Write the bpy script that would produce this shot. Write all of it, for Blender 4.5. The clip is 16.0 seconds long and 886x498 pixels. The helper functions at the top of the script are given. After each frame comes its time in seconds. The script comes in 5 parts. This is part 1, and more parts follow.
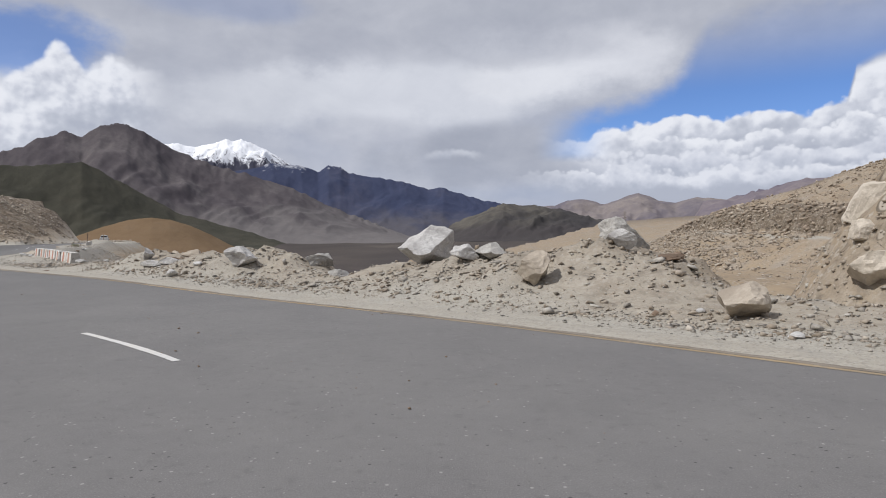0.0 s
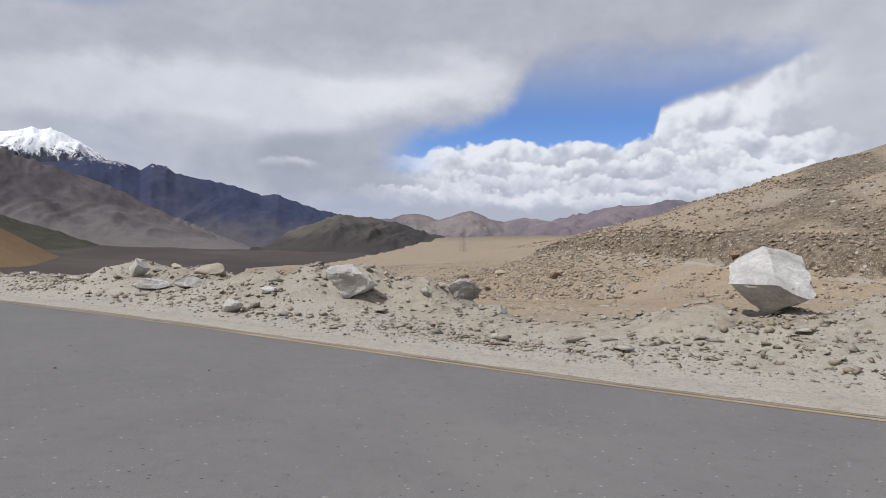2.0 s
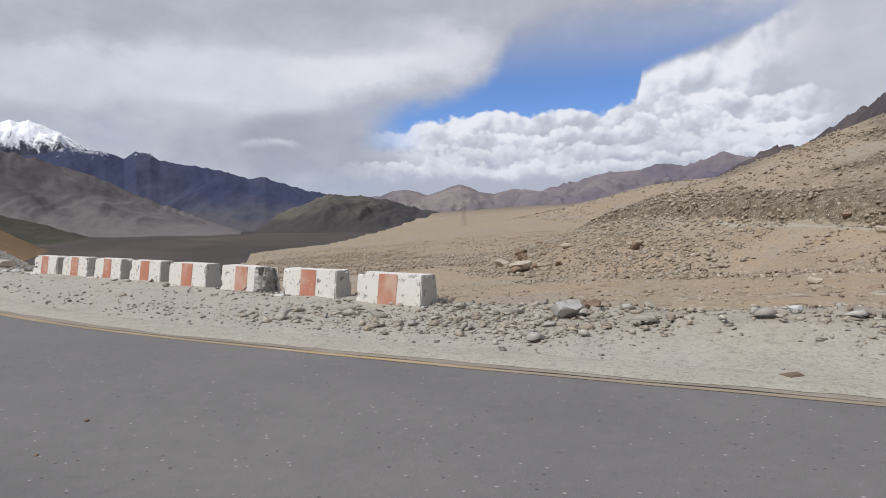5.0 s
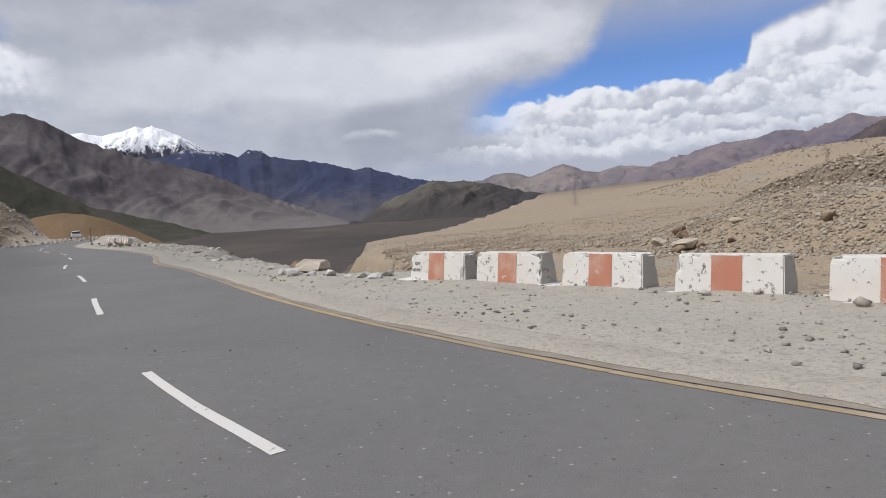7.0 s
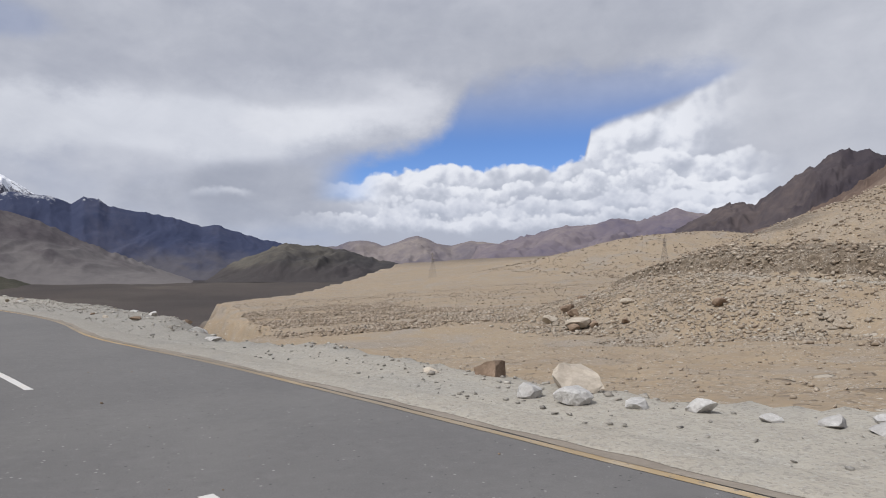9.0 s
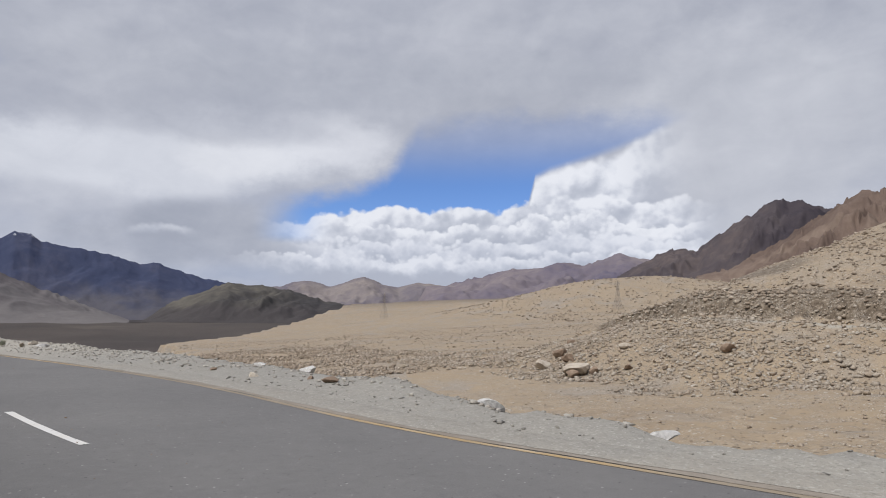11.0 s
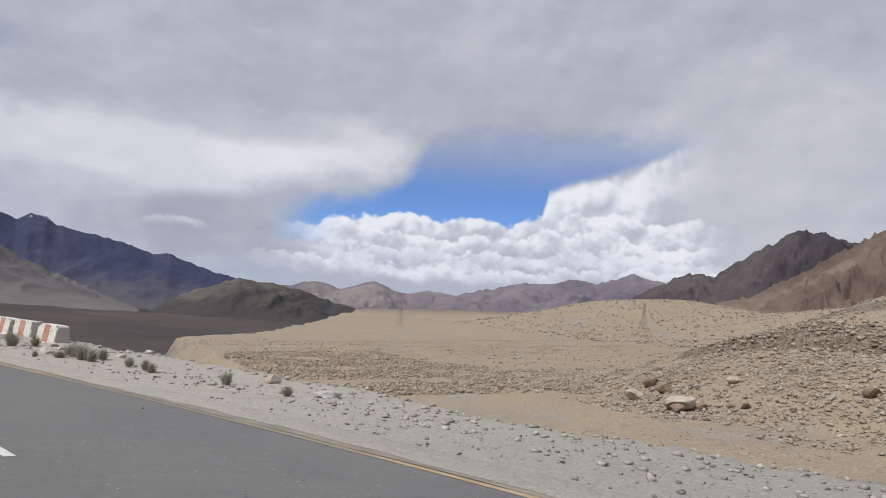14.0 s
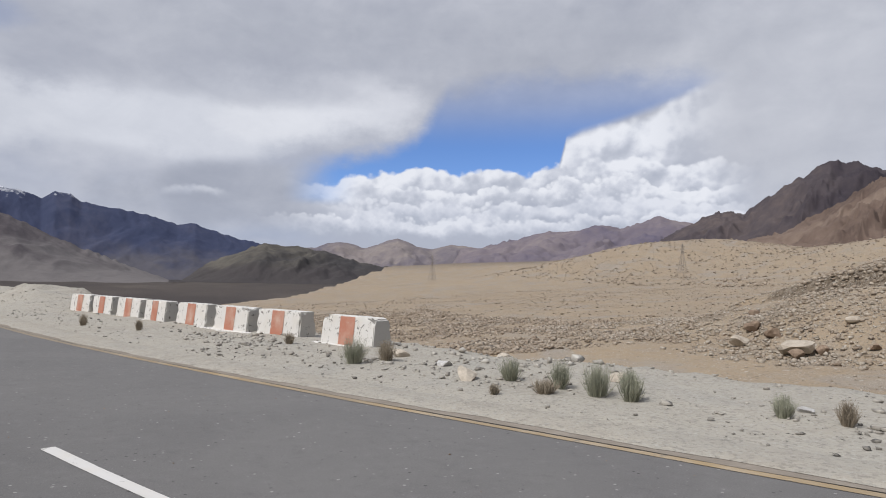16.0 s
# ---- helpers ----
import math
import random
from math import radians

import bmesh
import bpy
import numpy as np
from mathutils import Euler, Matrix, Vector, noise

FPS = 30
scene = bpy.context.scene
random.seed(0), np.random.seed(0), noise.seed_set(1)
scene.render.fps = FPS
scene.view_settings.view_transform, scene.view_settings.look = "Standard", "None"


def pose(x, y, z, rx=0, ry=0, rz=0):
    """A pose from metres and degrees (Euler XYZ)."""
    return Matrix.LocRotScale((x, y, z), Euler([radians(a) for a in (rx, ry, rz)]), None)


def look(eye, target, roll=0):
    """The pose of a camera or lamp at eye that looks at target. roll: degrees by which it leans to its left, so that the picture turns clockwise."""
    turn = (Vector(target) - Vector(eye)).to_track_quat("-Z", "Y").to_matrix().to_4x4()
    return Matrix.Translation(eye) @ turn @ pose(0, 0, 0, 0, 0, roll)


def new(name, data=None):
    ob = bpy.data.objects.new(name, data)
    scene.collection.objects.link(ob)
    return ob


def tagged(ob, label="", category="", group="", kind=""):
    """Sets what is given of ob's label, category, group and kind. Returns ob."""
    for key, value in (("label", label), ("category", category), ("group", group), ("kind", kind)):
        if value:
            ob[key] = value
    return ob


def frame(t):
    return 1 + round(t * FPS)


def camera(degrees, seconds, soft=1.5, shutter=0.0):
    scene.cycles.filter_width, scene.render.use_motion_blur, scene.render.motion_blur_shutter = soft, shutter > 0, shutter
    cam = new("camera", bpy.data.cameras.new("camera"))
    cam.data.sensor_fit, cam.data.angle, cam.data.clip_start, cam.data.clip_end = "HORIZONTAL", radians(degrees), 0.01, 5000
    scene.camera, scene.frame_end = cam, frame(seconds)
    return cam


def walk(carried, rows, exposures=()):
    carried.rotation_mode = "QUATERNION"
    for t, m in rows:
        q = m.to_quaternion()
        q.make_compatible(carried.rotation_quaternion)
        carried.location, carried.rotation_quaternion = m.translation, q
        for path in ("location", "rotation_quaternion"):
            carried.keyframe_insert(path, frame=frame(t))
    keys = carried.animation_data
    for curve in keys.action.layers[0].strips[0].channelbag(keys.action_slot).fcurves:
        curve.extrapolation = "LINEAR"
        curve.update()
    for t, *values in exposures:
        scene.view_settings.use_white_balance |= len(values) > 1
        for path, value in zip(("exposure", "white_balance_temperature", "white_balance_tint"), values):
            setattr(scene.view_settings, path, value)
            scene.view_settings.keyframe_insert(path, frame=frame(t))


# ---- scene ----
cam = camera(64.9, 16.0, soft=1.0)
PATH = [
    (0, (1.021, -2.702, 1.336), (1.045, -0.703, 1.292), -0.3),
    (0.5, (-0.699, -0.708, 1.313), (-0.489, 1.28, 1.323), 0.4),
    (1, (-2.524, 1.28, 1.345), (-2.185, 3.25, 1.289), -1.0),
    (1.5, (-4.44, 3.348, 1.282), (-3.982, 5.295, 1.286), 0.3),
    (2, (-6.357, 5.467, 1.352), (-5.861, 7.404, 1.349), 2.1),
    (2.5, (-8.36, 7.759, 1.349), (-7.895, 9.704, 1.342), 1.0),
    (3, (-10.35, 10.044, 1.382), (-9.918, 11.997, 1.33), -0.8),
    (3.5, (-12.151, 12.192, 1.356), (-11.753, 14.15, 1.268), -1.6),
    (4, (-14.013, 14.241, 1.369), (-13.505, 16.173, 1.288), -1.3),
    (4.2, (-14.746, 15.068, 1.352), (-14.236, 17.001, 1.273), -1.2),
    (6.3, (-22.365, 24.302, 1.344), (-21.794, 26.218, 1.276), 0.1),
    (6.5, (-23.026, 25.201, 1.346), (-22.494, 27.126, 1.256), -1.9),
    (7, (-24.651, 27.56, 1.324), (-24.412, 29.542, 1.213), -3.3),
    (7.5, (-26.018, 29.953, 1.304), (-25.702, 31.927, 1.333), -1.8),
    (8, (-27.279, 32.442, 1.297), (-26.598, 34.32, 1.402), -0.5),
    (8.5, (-28.589, 34.78, 1.365), (-27.942, 36.67, 1.465), -1.2),
    (8.7, (-29.095, 35.742, 1.394), (-28.454, 37.635, 1.464), -0.3),
    (10.8, (-34.429, 45.27, 1.257), (-33.646, 47.107, 1.36), 0.1),
    (11, (-34.84, 46.394, 1.277), (-34.039, 48.217, 1.47), 0.6),
    (11.5, (-35.805, 49.326, 1.264), (-35.075, 51.181, 1.426), 1.6),
    (12, (-36.848, 52.066, 1.283), (-36.05, 53.899, 1.343), 0.8),
    (12.5, (-37.813, 54.65, 1.343), (-37.029, 56.488, 1.433), -1.8),
    (13, (-38.752, 57.564, 1.359), (-37.868, 59.355, 1.47), 0.5),
    (13.5, (-39.618, 60.505, 1.384), (-38.731, 62.285, 1.603), 3.6),
    (14, (-40.699, 63.512, 1.369), (-39.926, 65.344, 1.587), 4.4),
    (14.5, (-41.992, 66.414, 1.357), (-41.32, 68.294, 1.478), 3.0),
    (15, (-43.315, 69.129, 1.295), (-42.707, 71.034, 1.356), -0.5),
    (15.5, (-44.629, 71.798, 1.272), (-43.96, 73.681, 1.338), 0.1),
    (16, (-45.95, 74.265, 1.246), (-45.222, 76.126, 1.33), 1.1),
]
walk(cam, [(t, look(eye, target, roll)) for t, eye, target, roll in PATH])

# ---- light and sky ----
def node_math(nt, op, a, b=None, c=None, clamp=False):
    n = nt.nodes.new("ShaderNodeMath")
    n.operation, n.use_clamp = op, clamp
    for i, v in enumerate((a, b, c)):
        if v is None:
            continue
        if isinstance(v, (int, float)):
            n.inputs[i].default_value = v
        else:
            nt.links.new(v, n.inputs[i])
    return n.outputs[0]


def node_mix(nt, fac, a, b):
    n = nt.nodes.new("ShaderNodeMix")
    n.data_type = "RGBA"
    for sock, v in ((n.inputs[0], fac), (n.inputs[6], a), (n.inputs[7], b)):
        if isinstance(v, (int, float)):
            sock.default_value = v
        elif isinstance(v, (tuple, list)):
            sock.default_value = (*v[:3], 1)
        else:
            nt.links.new(v, sock)
    return n.outputs[2]


def node_noise(nt, vec, scale, detail=4, rough=0.55, distortion=0.0):
    n = nt.nodes.new("ShaderNodeTexNoise")
    n.inputs["Scale"].default_value = scale
    n.inputs["Detail"].default_value = detail
    n.inputs["Roughness"].default_value = rough
    n.inputs["Distortion"].default_value = distortion
    if vec is not None:
        nt.links.new(vec, n.inputs["Vector"])
    return n.outputs[0]


def node_ramp(nt, fac, stops):
    n = nt.nodes.new("ShaderNodeValToRGB")
    while len(n.color_ramp.elements) < len(stops):
        n.color_ramp.elements.new(0.5)
    for e, (p, c) in zip(n.color_ramp.elements, stops):
        e.position = p
        e.color = (c, c, c, 1) if isinstance(c, (int, float)) else (*c, 1)
    nt.links.new(fac, n.inputs[0])
    return n.outputs[0]


def smooth_step(nt, v, lo, hi):
    n = nt.nodes.new("ShaderNodeMapRange")
    n.interpolation_type = "SMOOTHSTEP"
    nt.links.new(v, n.inputs[0])
    n.inputs[1].default_value, n.inputs[2].default_value = lo, hi
    return n.outputs[0]


SUN_AZIMUTH, SUN_HEIGHT = -108.0, 52.0     # degrees clockwise from +y, degrees over the horizon
sun_data = bpy.data.lights.new("sun", "SUN")
sun_data.energy, sun_data.angle, sun_data.color = 3.1, radians(1.2), (1.0, 0.972, 0.94)
sun = new("sun", sun_data)
sun_way = Vector((math.sin(radians(SUN_AZIMUTH)) * math.cos(radians(SUN_HEIGHT)),
                  math.cos(radians(SUN_AZIMUTH)) * math.cos(radians(SUN_HEIGHT)), math.sin(radians(SUN_HEIGHT))))
sun.matrix_world = look(sun_way * 100, (0, 0, 0))

world = bpy.data.worlds.new("sky")
scene.world = world
world.use_nodes = True
wt = world.node_tree
wt.nodes.clear()
w_out = wt.nodes.new("ShaderNodeOutputWorld")
w_bg = wt.nodes.new("ShaderNodeBackground")
wt.links.new(w_bg.outputs[0], w_out.inputs[0])
sky = wt.nodes.new("ShaderNodeTexSky")
sky.sky_type, sky.sun_disc = "NISHITA", False
sky.sun_elevation, sky.sun_rotation = radians(SUN_HEIGHT), radians(SUN_AZIMUTH)
sky.altitude = 3500
coord = wt.nodes.new("ShaderNodeTexCoord")
sep = wt.nodes.new("ShaderNodeSeparateXYZ")
wt.links.new(coord.outputs["Generated"], sep.inputs[0])
bearing = node_math(wt, "MULTIPLY", node_math(wt, "ARCTAN2", sep.outputs[0], sep.outputs[1]), 57.2958)
height = node_math(wt, "MULTIPLY", node_math(wt, "ARCSINE", sep.outputs[2]), 57.2958)
flat = wt.nodes.new("ShaderNodeCombineXYZ")
wt.links.new(node_math(wt, "MULTIPLY", bearing, 0.1), flat.inputs[0])
wt.links.new(node_math(wt, "MULTIPLY", height, 0.16), flat.inputs[1])
flat = flat.outputs[0]
warp_a = node_math(wt, "SUBTRACT", node_noise(wt, flat, 1.3, 5, 0.6), 0.5)
warp_b = node_math(wt, "SUBTRACT", node_noise(wt, flat, 3.1, 6, 0.62), 0.5)
warp = node_math(wt, "ADD", node_math(wt, "MULTIPLY", warp_a, 5.0), node_math(wt, "MULTIPLY", warp_b, 3.4))
soft_cloud = node_noise(wt, flat, 0.9, 4, 0.5)


def shifted(dx, dy):
    v = wt.nodes.new("ShaderNodeVectorMath")
    v.operation = "ADD"
    wt.links.new(flat, v.inputs[0])
    v.inputs[1].default_value = (dx, dy, 0)
    return v.outputs[0]


def flat_textures():
    """All the sky's patterns lie on the flat map of bearing and height."""
    for n in wt.nodes:
        if n.bl_idname == "ShaderNodeTexVoronoi":
            n.voronoi_dimensions = "2D"
        elif n.bl_idname == "ShaderNodeTexNoise":
            n.noise_dimensions = "2D"


def billows(vec, scale):
    """Rounded heaps, as in cumulus."""
    total = None
    for k, amp in ((1.0, 0.56), (2.3, 0.28), (5.1, 0.16)):
        n = wt.nodes.new("ShaderNodeTexVoronoi")
        n.feature = "SMOOTH_F1"
        n.inputs["Scale"].default_value = scale * k
        n.inputs["Smoothness"].default_value = 0.25
        wt.links.new(vec, n.inputs["Vector"])
        v = node_math(wt, "MULTIPLY", n.outputs["Distance"], -amp)
        total = v if total is None else node_math(wt, "ADD", total, v)
    return total


def relief(scale, reach, gain, heaped):
    """How far a cloud's surface faces up to the light: 0 dark, 1 bright."""
    a, b = (billows(flat, scale), billows(shifted(-0.6 * reach, reach), scale)) if heaped else (
        node_noise(wt, flat, scale, 7, 0.56), node_noise(wt, shifted(-0.6 * reach, reach), scale, 7, 0.56))
    return node_math(wt, "ADD", node_math(wt, "MULTIPLY", node_math(wt, "SUBTRACT", a, b), gain), 0.5, clamp=True)


scallop = node_math(wt, "ADD", billows(flat, 4.2), 0.42)


def sky_spot(b, h, rb, rh, tilt=0.0, lo=1.35, hi=0.55, ragged=0.18, heaped=0.0):
    """A ragged oval in bearing and height; 1 inside, 0 outside."""
    c, s = math.cos(radians(tilt)), math.sin(radians(tilt))
    db = node_math(wt, "SUBTRACT", bearing, b)
    dh = node_math(wt, "SUBTRACT", height, h)
    p = node_math(wt, "ADD", node_math(wt, "MULTIPLY", db, c / rb), node_math(wt, "MULTIPLY", dh, s / rb))
    q = node_math(wt, "ADD", node_math(wt, "MULTIPLY", db, -s / rh), node_math(wt, "MULTIPLY", dh, c / rh))
    r = node_math(wt, "SQRT", node_math(wt, "ADD", node_math(wt, "MULTIPLY", p, p), node_math(wt, "MULTIPLY", q, q)))
    r = node_math(wt, "ADD", r, node_math(wt, "MULTIPLY", warp, ragged))
    if heaped:
        r = node_math(wt, "ADD", r, node_math(wt, "MULTIPLY", scallop, heaped))
    return node_math(wt, "SUBTRACT", 1.0, smooth_step(wt, r, hi, lo))


cloud = node_mix(wt, smooth_step(wt, height, 3, 17), (0.44, 0.480, 0.58), (0.43, 0.450, 0.51))
cloud = node_mix(wt, node_math(wt, "MULTIPLY", smooth_step(wt, soft_cloud, 0.35, 0.7), 0.55), cloud, (0.56, 0.575, 0.62))
for b, h, rb, rh, tilt, col, amount in (
    (1, 11.8, 14, 3.2, 6, (0.78, 0.80, 0.84), 0.9), (-14, 10.5, 7, 2.2, 0, (0.72, 0.74, 0.78), 0.7), (7, 12.3, 4.5, 1.7, 0, (0.90, 0.91, 0.93), 0.7),
    (15, 14.0, 5.0, 2.0, 0, (0.86, 0.87, 0.90), 0.7),
    (-29, 10.0, 5, 2.6, 0, (0.80, 0.82, 0.86), 0.9), (6, 7.4, 9, 1.5, 4, (0.40, 0.425, 0.49), 0.85), (-6, 8.2, 5, 1.3, 0, (0.52, 0.54, 0.60), 0.6),
    (14, 3.2, 12, 0.9, 0, (0.37, 0.43, 0.56), 0.75), (24, 4.6, 14, 0.8, 2, (0.74, 0.77, 0.83), 0.6), (48, 14, 10, 8, 0, (0.60, 0.615, 0.655), 0.8),
    (20, 19, 30, 2.2, 0, (0.46, 0.48, 0.53), 0.5), (5, 6.0, 9, 2.2, 0, (0.35, 0.377, 0.445), 0.75), (4, 15.0, 12, 1.6, 0, (0.42, 0.44, 0.50), 0.6),
):
    cloud = node_mix(wt, node_math(wt, "MULTIPLY", sky_spot(b, h, rb, rh, tilt), amount), cloud, col)


def along_bearing(points):
    """A height in degrees for each bearing, from a few given ones."""
    lo, hi = points[0][0], points[-1][0]
    f = node_math(wt, "DIVIDE", node_math(wt, "SUBTRACT", bearing, lo), hi - lo)
    return node_math(wt, "MULTIPLY", node_ramp(wt, f, [((b - lo) / (hi - lo), h / 20) for b, h in points]), 20.0)


def between(a, b, c, d):
    """1 between bearings b and c, falling to 0 at a and d."""
    return node_math(wt, "MULTIPLY", smooth_step(wt, bearing, a, b), smooth_step(wt, bearing, d, c))


even = wt.nodes.new("ShaderNodeCombineXYZ")
wt.links.new(node_math(wt, "MULTIPLY", bearing, 0.1), even.inputs[0])
wt.links.new(node_math(wt, "MULTIPLY", height, 0.115), even.inputs[1])


def cumulus(behind, top, seed, scale, swell, thick, mask, stops, crisp=0.25, fade=None):
    """A row of heaped clouds: bright rounded tops, grey undersides."""
    v1 = wt.nodes.new("ShaderNodeVectorMath")
    v1.operation = "ADD"
    wt.links.new(even.outputs[0], v1.inputs[0])
    v1.inputs[1].default_value = (seed * 3.7, seed * 1.9, 0)
    vec = v1.outputs[0]
    heap = billows(vec, scale)
    v2 = wt.nodes.new("ShaderNodeVectorMath")
    v2.operation = "ADD"
    wt.links.new(vec, v2.inputs[0])
    v2.inputs[1].default_value = (-0.05, 0.075, 0)
    lit_side = node_math(wt, "SUBTRACT", heap, billows(v2.outputs[0], scale))
    wisp = node_math(wt, "SUBTRACT", node_noise(wt, vec, 4.0, 6, 0.62), 0.5)
    broad = node_math(wt, "SUBTRACT", node_noise(wt, vec, 1.1, 3, 0.5), 0.5)
    rel = node_math(wt, "SUBTRACT", top, height)
    rel = node_math(wt, "ADD", rel, node_math(wt, "MULTIPLY", node_math(wt, "ADD", heap, 0.40), swell * 2.6))
    rel = node_math(wt, "ADD", rel, node_math(wt, "MULTIPLY", wisp, swell * 0.9))
    d = node_math(wt, "DIVIDE", rel, thick)
    d = node_math(wt, "ADD", d, node_math(wt, "MULTIPLY", lit_side, -1.3))
    d = node_math(wt, "ADD", d, node_math(wt, "ADD", node_math(wt, "MULTIPLY", wisp, 0.75), node_math(wt, "MULTIPLY", broad, 1.2)))
    colour = node_ramp(wt, d, stops)
    alpha = node_math(wt, "MULTIPLY", smooth_step(wt, rel, -crisp * 0.4, crisp), mask)
    if fade:
        alpha = node_math(wt, "MULTIPLY", alpha, smooth_step(wt, rel, fade[1], fade[0]))
    return node_mix(wt, alpha, behind, colour)


sheet_edge = along_bearing([(8, 8.6), (11, 9.3), (13, 10.1), (16, 10.9), (19, 12.2), (20.2, 13.8), (21.5, 15.8), (25, 16.6), (30, 16.9), (36, 17.0), (42, 16.6), (47, 15)])
sheets = relief(0.9, 0.16, 1.5, False)
cloud = node_mix(wt, 0.22, cloud, node_ramp(wt, sheets, [(0.2, (0.36, 0.385, 0.45)), (0.55, (0.56, 0.58, 0.63)), (0.9, (0.82, 0.83, 0.86))]))
streaks = node_noise(wt, flat, 2.2, 6, 0.6, 0.6)
cloud = node_mix(wt, 0.07, cloud, node_ramp(wt, streaks, [(0.3, (0.36, 0.385, 0.45)), (0.7, (0.84, 0.85, 0.88))]))
gap = node_math(wt, "ADD", node_math(wt, "SUBTRACT", sheet_edge, height), node_math(wt, "MULTIPLY", warp, 0.42))
blue = node_math(wt, "MULTIPLY", smooth_step(wt, gap, -0.5, 1.9), node_math(wt, "SUBTRACT", 1.0, node_math(wt, "MULTIPLY", smooth_step(wt, height, 10.4, 15.5), 0.62)))
blue = node_math(wt, "MULTIPLY", blue, between(8, 13, 40, 46))
tower_top = along_bearing([(29.0, 6.0), (30.6, 8.6), (31.3, 11.3), (32.5, 11.9), (35, 12.6), (38, 13.5), (40, 14.2), (43, 15.4), (50, 17)])
blue = node_math(wt, "MULTIPLY", blue, smooth_step(wt, node_math(wt, "SUBTRACT", height, tower_top), -0.4, 0.5))
blue = node_math(wt, "MAXIMUM", blue, node_math(wt, "MULTIPLY", sky_spot(-31, 13.4, 6.0, 2.4, 0), 0.8))
blue = node_math(wt, "MAXIMUM", blue, node_math(wt, "MULTIPLY", sky_spot(-16, 17.5, 6.0, 1.3, 0), 0.25))
clear = wt.nodes.new("ShaderNodeMix")
clear.data_type, clear.blend_type = "RGBA", "MULTIPLY"
clear.inputs[0].default_value = 1.0
wt.links.new(sky.outputs[0], clear.inputs[6])
clear.inputs[7].default_value = (0.085, 0.104, 0.135, 1)
heavens = node_mix(wt, blue, cloud, clear.outputs[2])
WHITE_TO_GREY = [(0.0, (0.87, 0.885, 0.915)), (0.20, (0.80, 0.82, 0.86)), (0.40, (0.66, 0.685, 0.745)), (0.66, (0.54, 0.57, 0.635)), (1.0, (0.47, 0.50, 0.575))]
SOFT_GREY = [(0.0, (0.80, 0.82, 0.865)), (0.30, (0.70, 0.725, 0.785)), (0.6, (0.60, 0.63, 0.70)), (1.0, (0.49, 0.525, 0.60))]
heavens = cumulus(heavens, along_bearing([(-40, 8.5), (-35, 9.8), (-31.5, 10.6), (-29.8, 11.9), (-28.2, 13.7), (-27.3, 13.2), (-26.3, 12.0), (-24.5, 13.1), (-21, 12.0), (-18, 10)]),
                  1.0, 3.4, 0.5, 6.5, between(-60, -45, -24.5, -20), WHITE_TO_GREY, 0.5)
heavens = cumulus(heavens, tower_top, 2.0, 2.6, 0.6, 6.5, between(28, 29.5, 37, 45), WHITE_TO_GREY, 0.6)
heap_top = along_bearing([(8, 7.6), (12, 7.9), (15.5, 8.4), (17.4, 8.5), (19.4, 9.5), (21, 9.1), (22.6, 8.4), (24.4, 9.4), (26.6, 8.6), (29, 8.7), (31.5, 9.4), (34, 10.2), (37, 9.7), (41, 9.3), (50, 9.0)])
heavens = cumulus(heavens, heap_top, 3.0, 3.2, 0.7, 3.2, between(8, 15, 41, 46), WHITE_TO_GREY, 0.3)
heavens = cumulus(heavens, along_bearing([(8, 7.0), (16, 7.4), (22, 7.0), (28, 7.6), (35, 8.6), (39, 7.9), (50, 7.5)]), 5.0, 3.3, 1.0, 2.2, between(11, 18, 42, 46), WHITE_TO_GREY, 0.25, (1.5, 3.2))
heavens = cumulus(heavens, along_bearing([(8, 6.0), (18, 6.2), (26, 6.1), (34, 6.9), (50, 6.4)]), 7.0, 4.0, 0.9, 1.9, between(9, 17, 42, 47), SOFT_GREY, 0.3, (1.2, 2.4))
heavens = cumulus(heavens, along_bearing([(8, 4.9), (18, 5.0), (28, 4.9), (38, 5.5), (50, 5.5)]), 9.0, 4.6, 0.7, 1.5, between(5, 14, 44, 50), SOFT_GREY, 0.3, (0.9, 2.0))
heavens = cumulus(heavens, along_bearing([(-4, 6.5), (-1, 6.6), (1.5, 7.0), (4, 6.6), (8, 6.0)]), 11.0, 5.0, 0.25, 1.2, node_math(wt, "MULTIPLY", between(-1.5, 0.6, 2.6, 4.5), 0.45), SOFT_GREY, 0.3, (0.3, 0.9))
tint = wt.nodes.new("ShaderNodeMix")
tint.data_type, tint.blend_type = "RGBA", "MULTIPLY"
tint.inputs[0].default_value = 1.0
wt.links.new(heavens, tint.inputs[6])
tint.inputs[7].default_value = (0.98, 0.99, 1.035, 1)
wt.links.new(tint.outputs[2], w_bg.inputs[0])
w_bg.inputs[1].default_value = 0.94
flat_textures()


# ---- materials ----
def material(name, rough=0.85, spec=0.3):
    m = bpy.data.materials.new(name)
    m.use_nodes = True
    b = m.node_tree.nodes["Principled BSDF"]
    b.inputs["Roughness"].default_value = rough
    b.inputs["Specular IOR Level"].default_value = spec
    return m, m.node_tree, b


def place_vec(nt, scale=(1, 1, 1)):
    g = nt.nodes.new("ShaderNodeNewGeometry")
    v = nt.nodes.new("ShaderNodeVectorMath")
    v.operation = "MULTIPLY"
    nt.links.new(g.outputs["Position"], v.inputs[0])
    v.inputs[1].default_value = scale
    return v.outputs[0]


def bump_into(nt, b, height_socket, strength, distance):
    n = nt.nodes.new("ShaderNodeBump")
    n.inputs["Strength"].default_value, n.inputs["Distance"].default_value = strength, distance
    nt.links.new(height_socket, n.inputs["Height"])
    nt.links.new(n.outputs[0], b.inputs["Normal"])


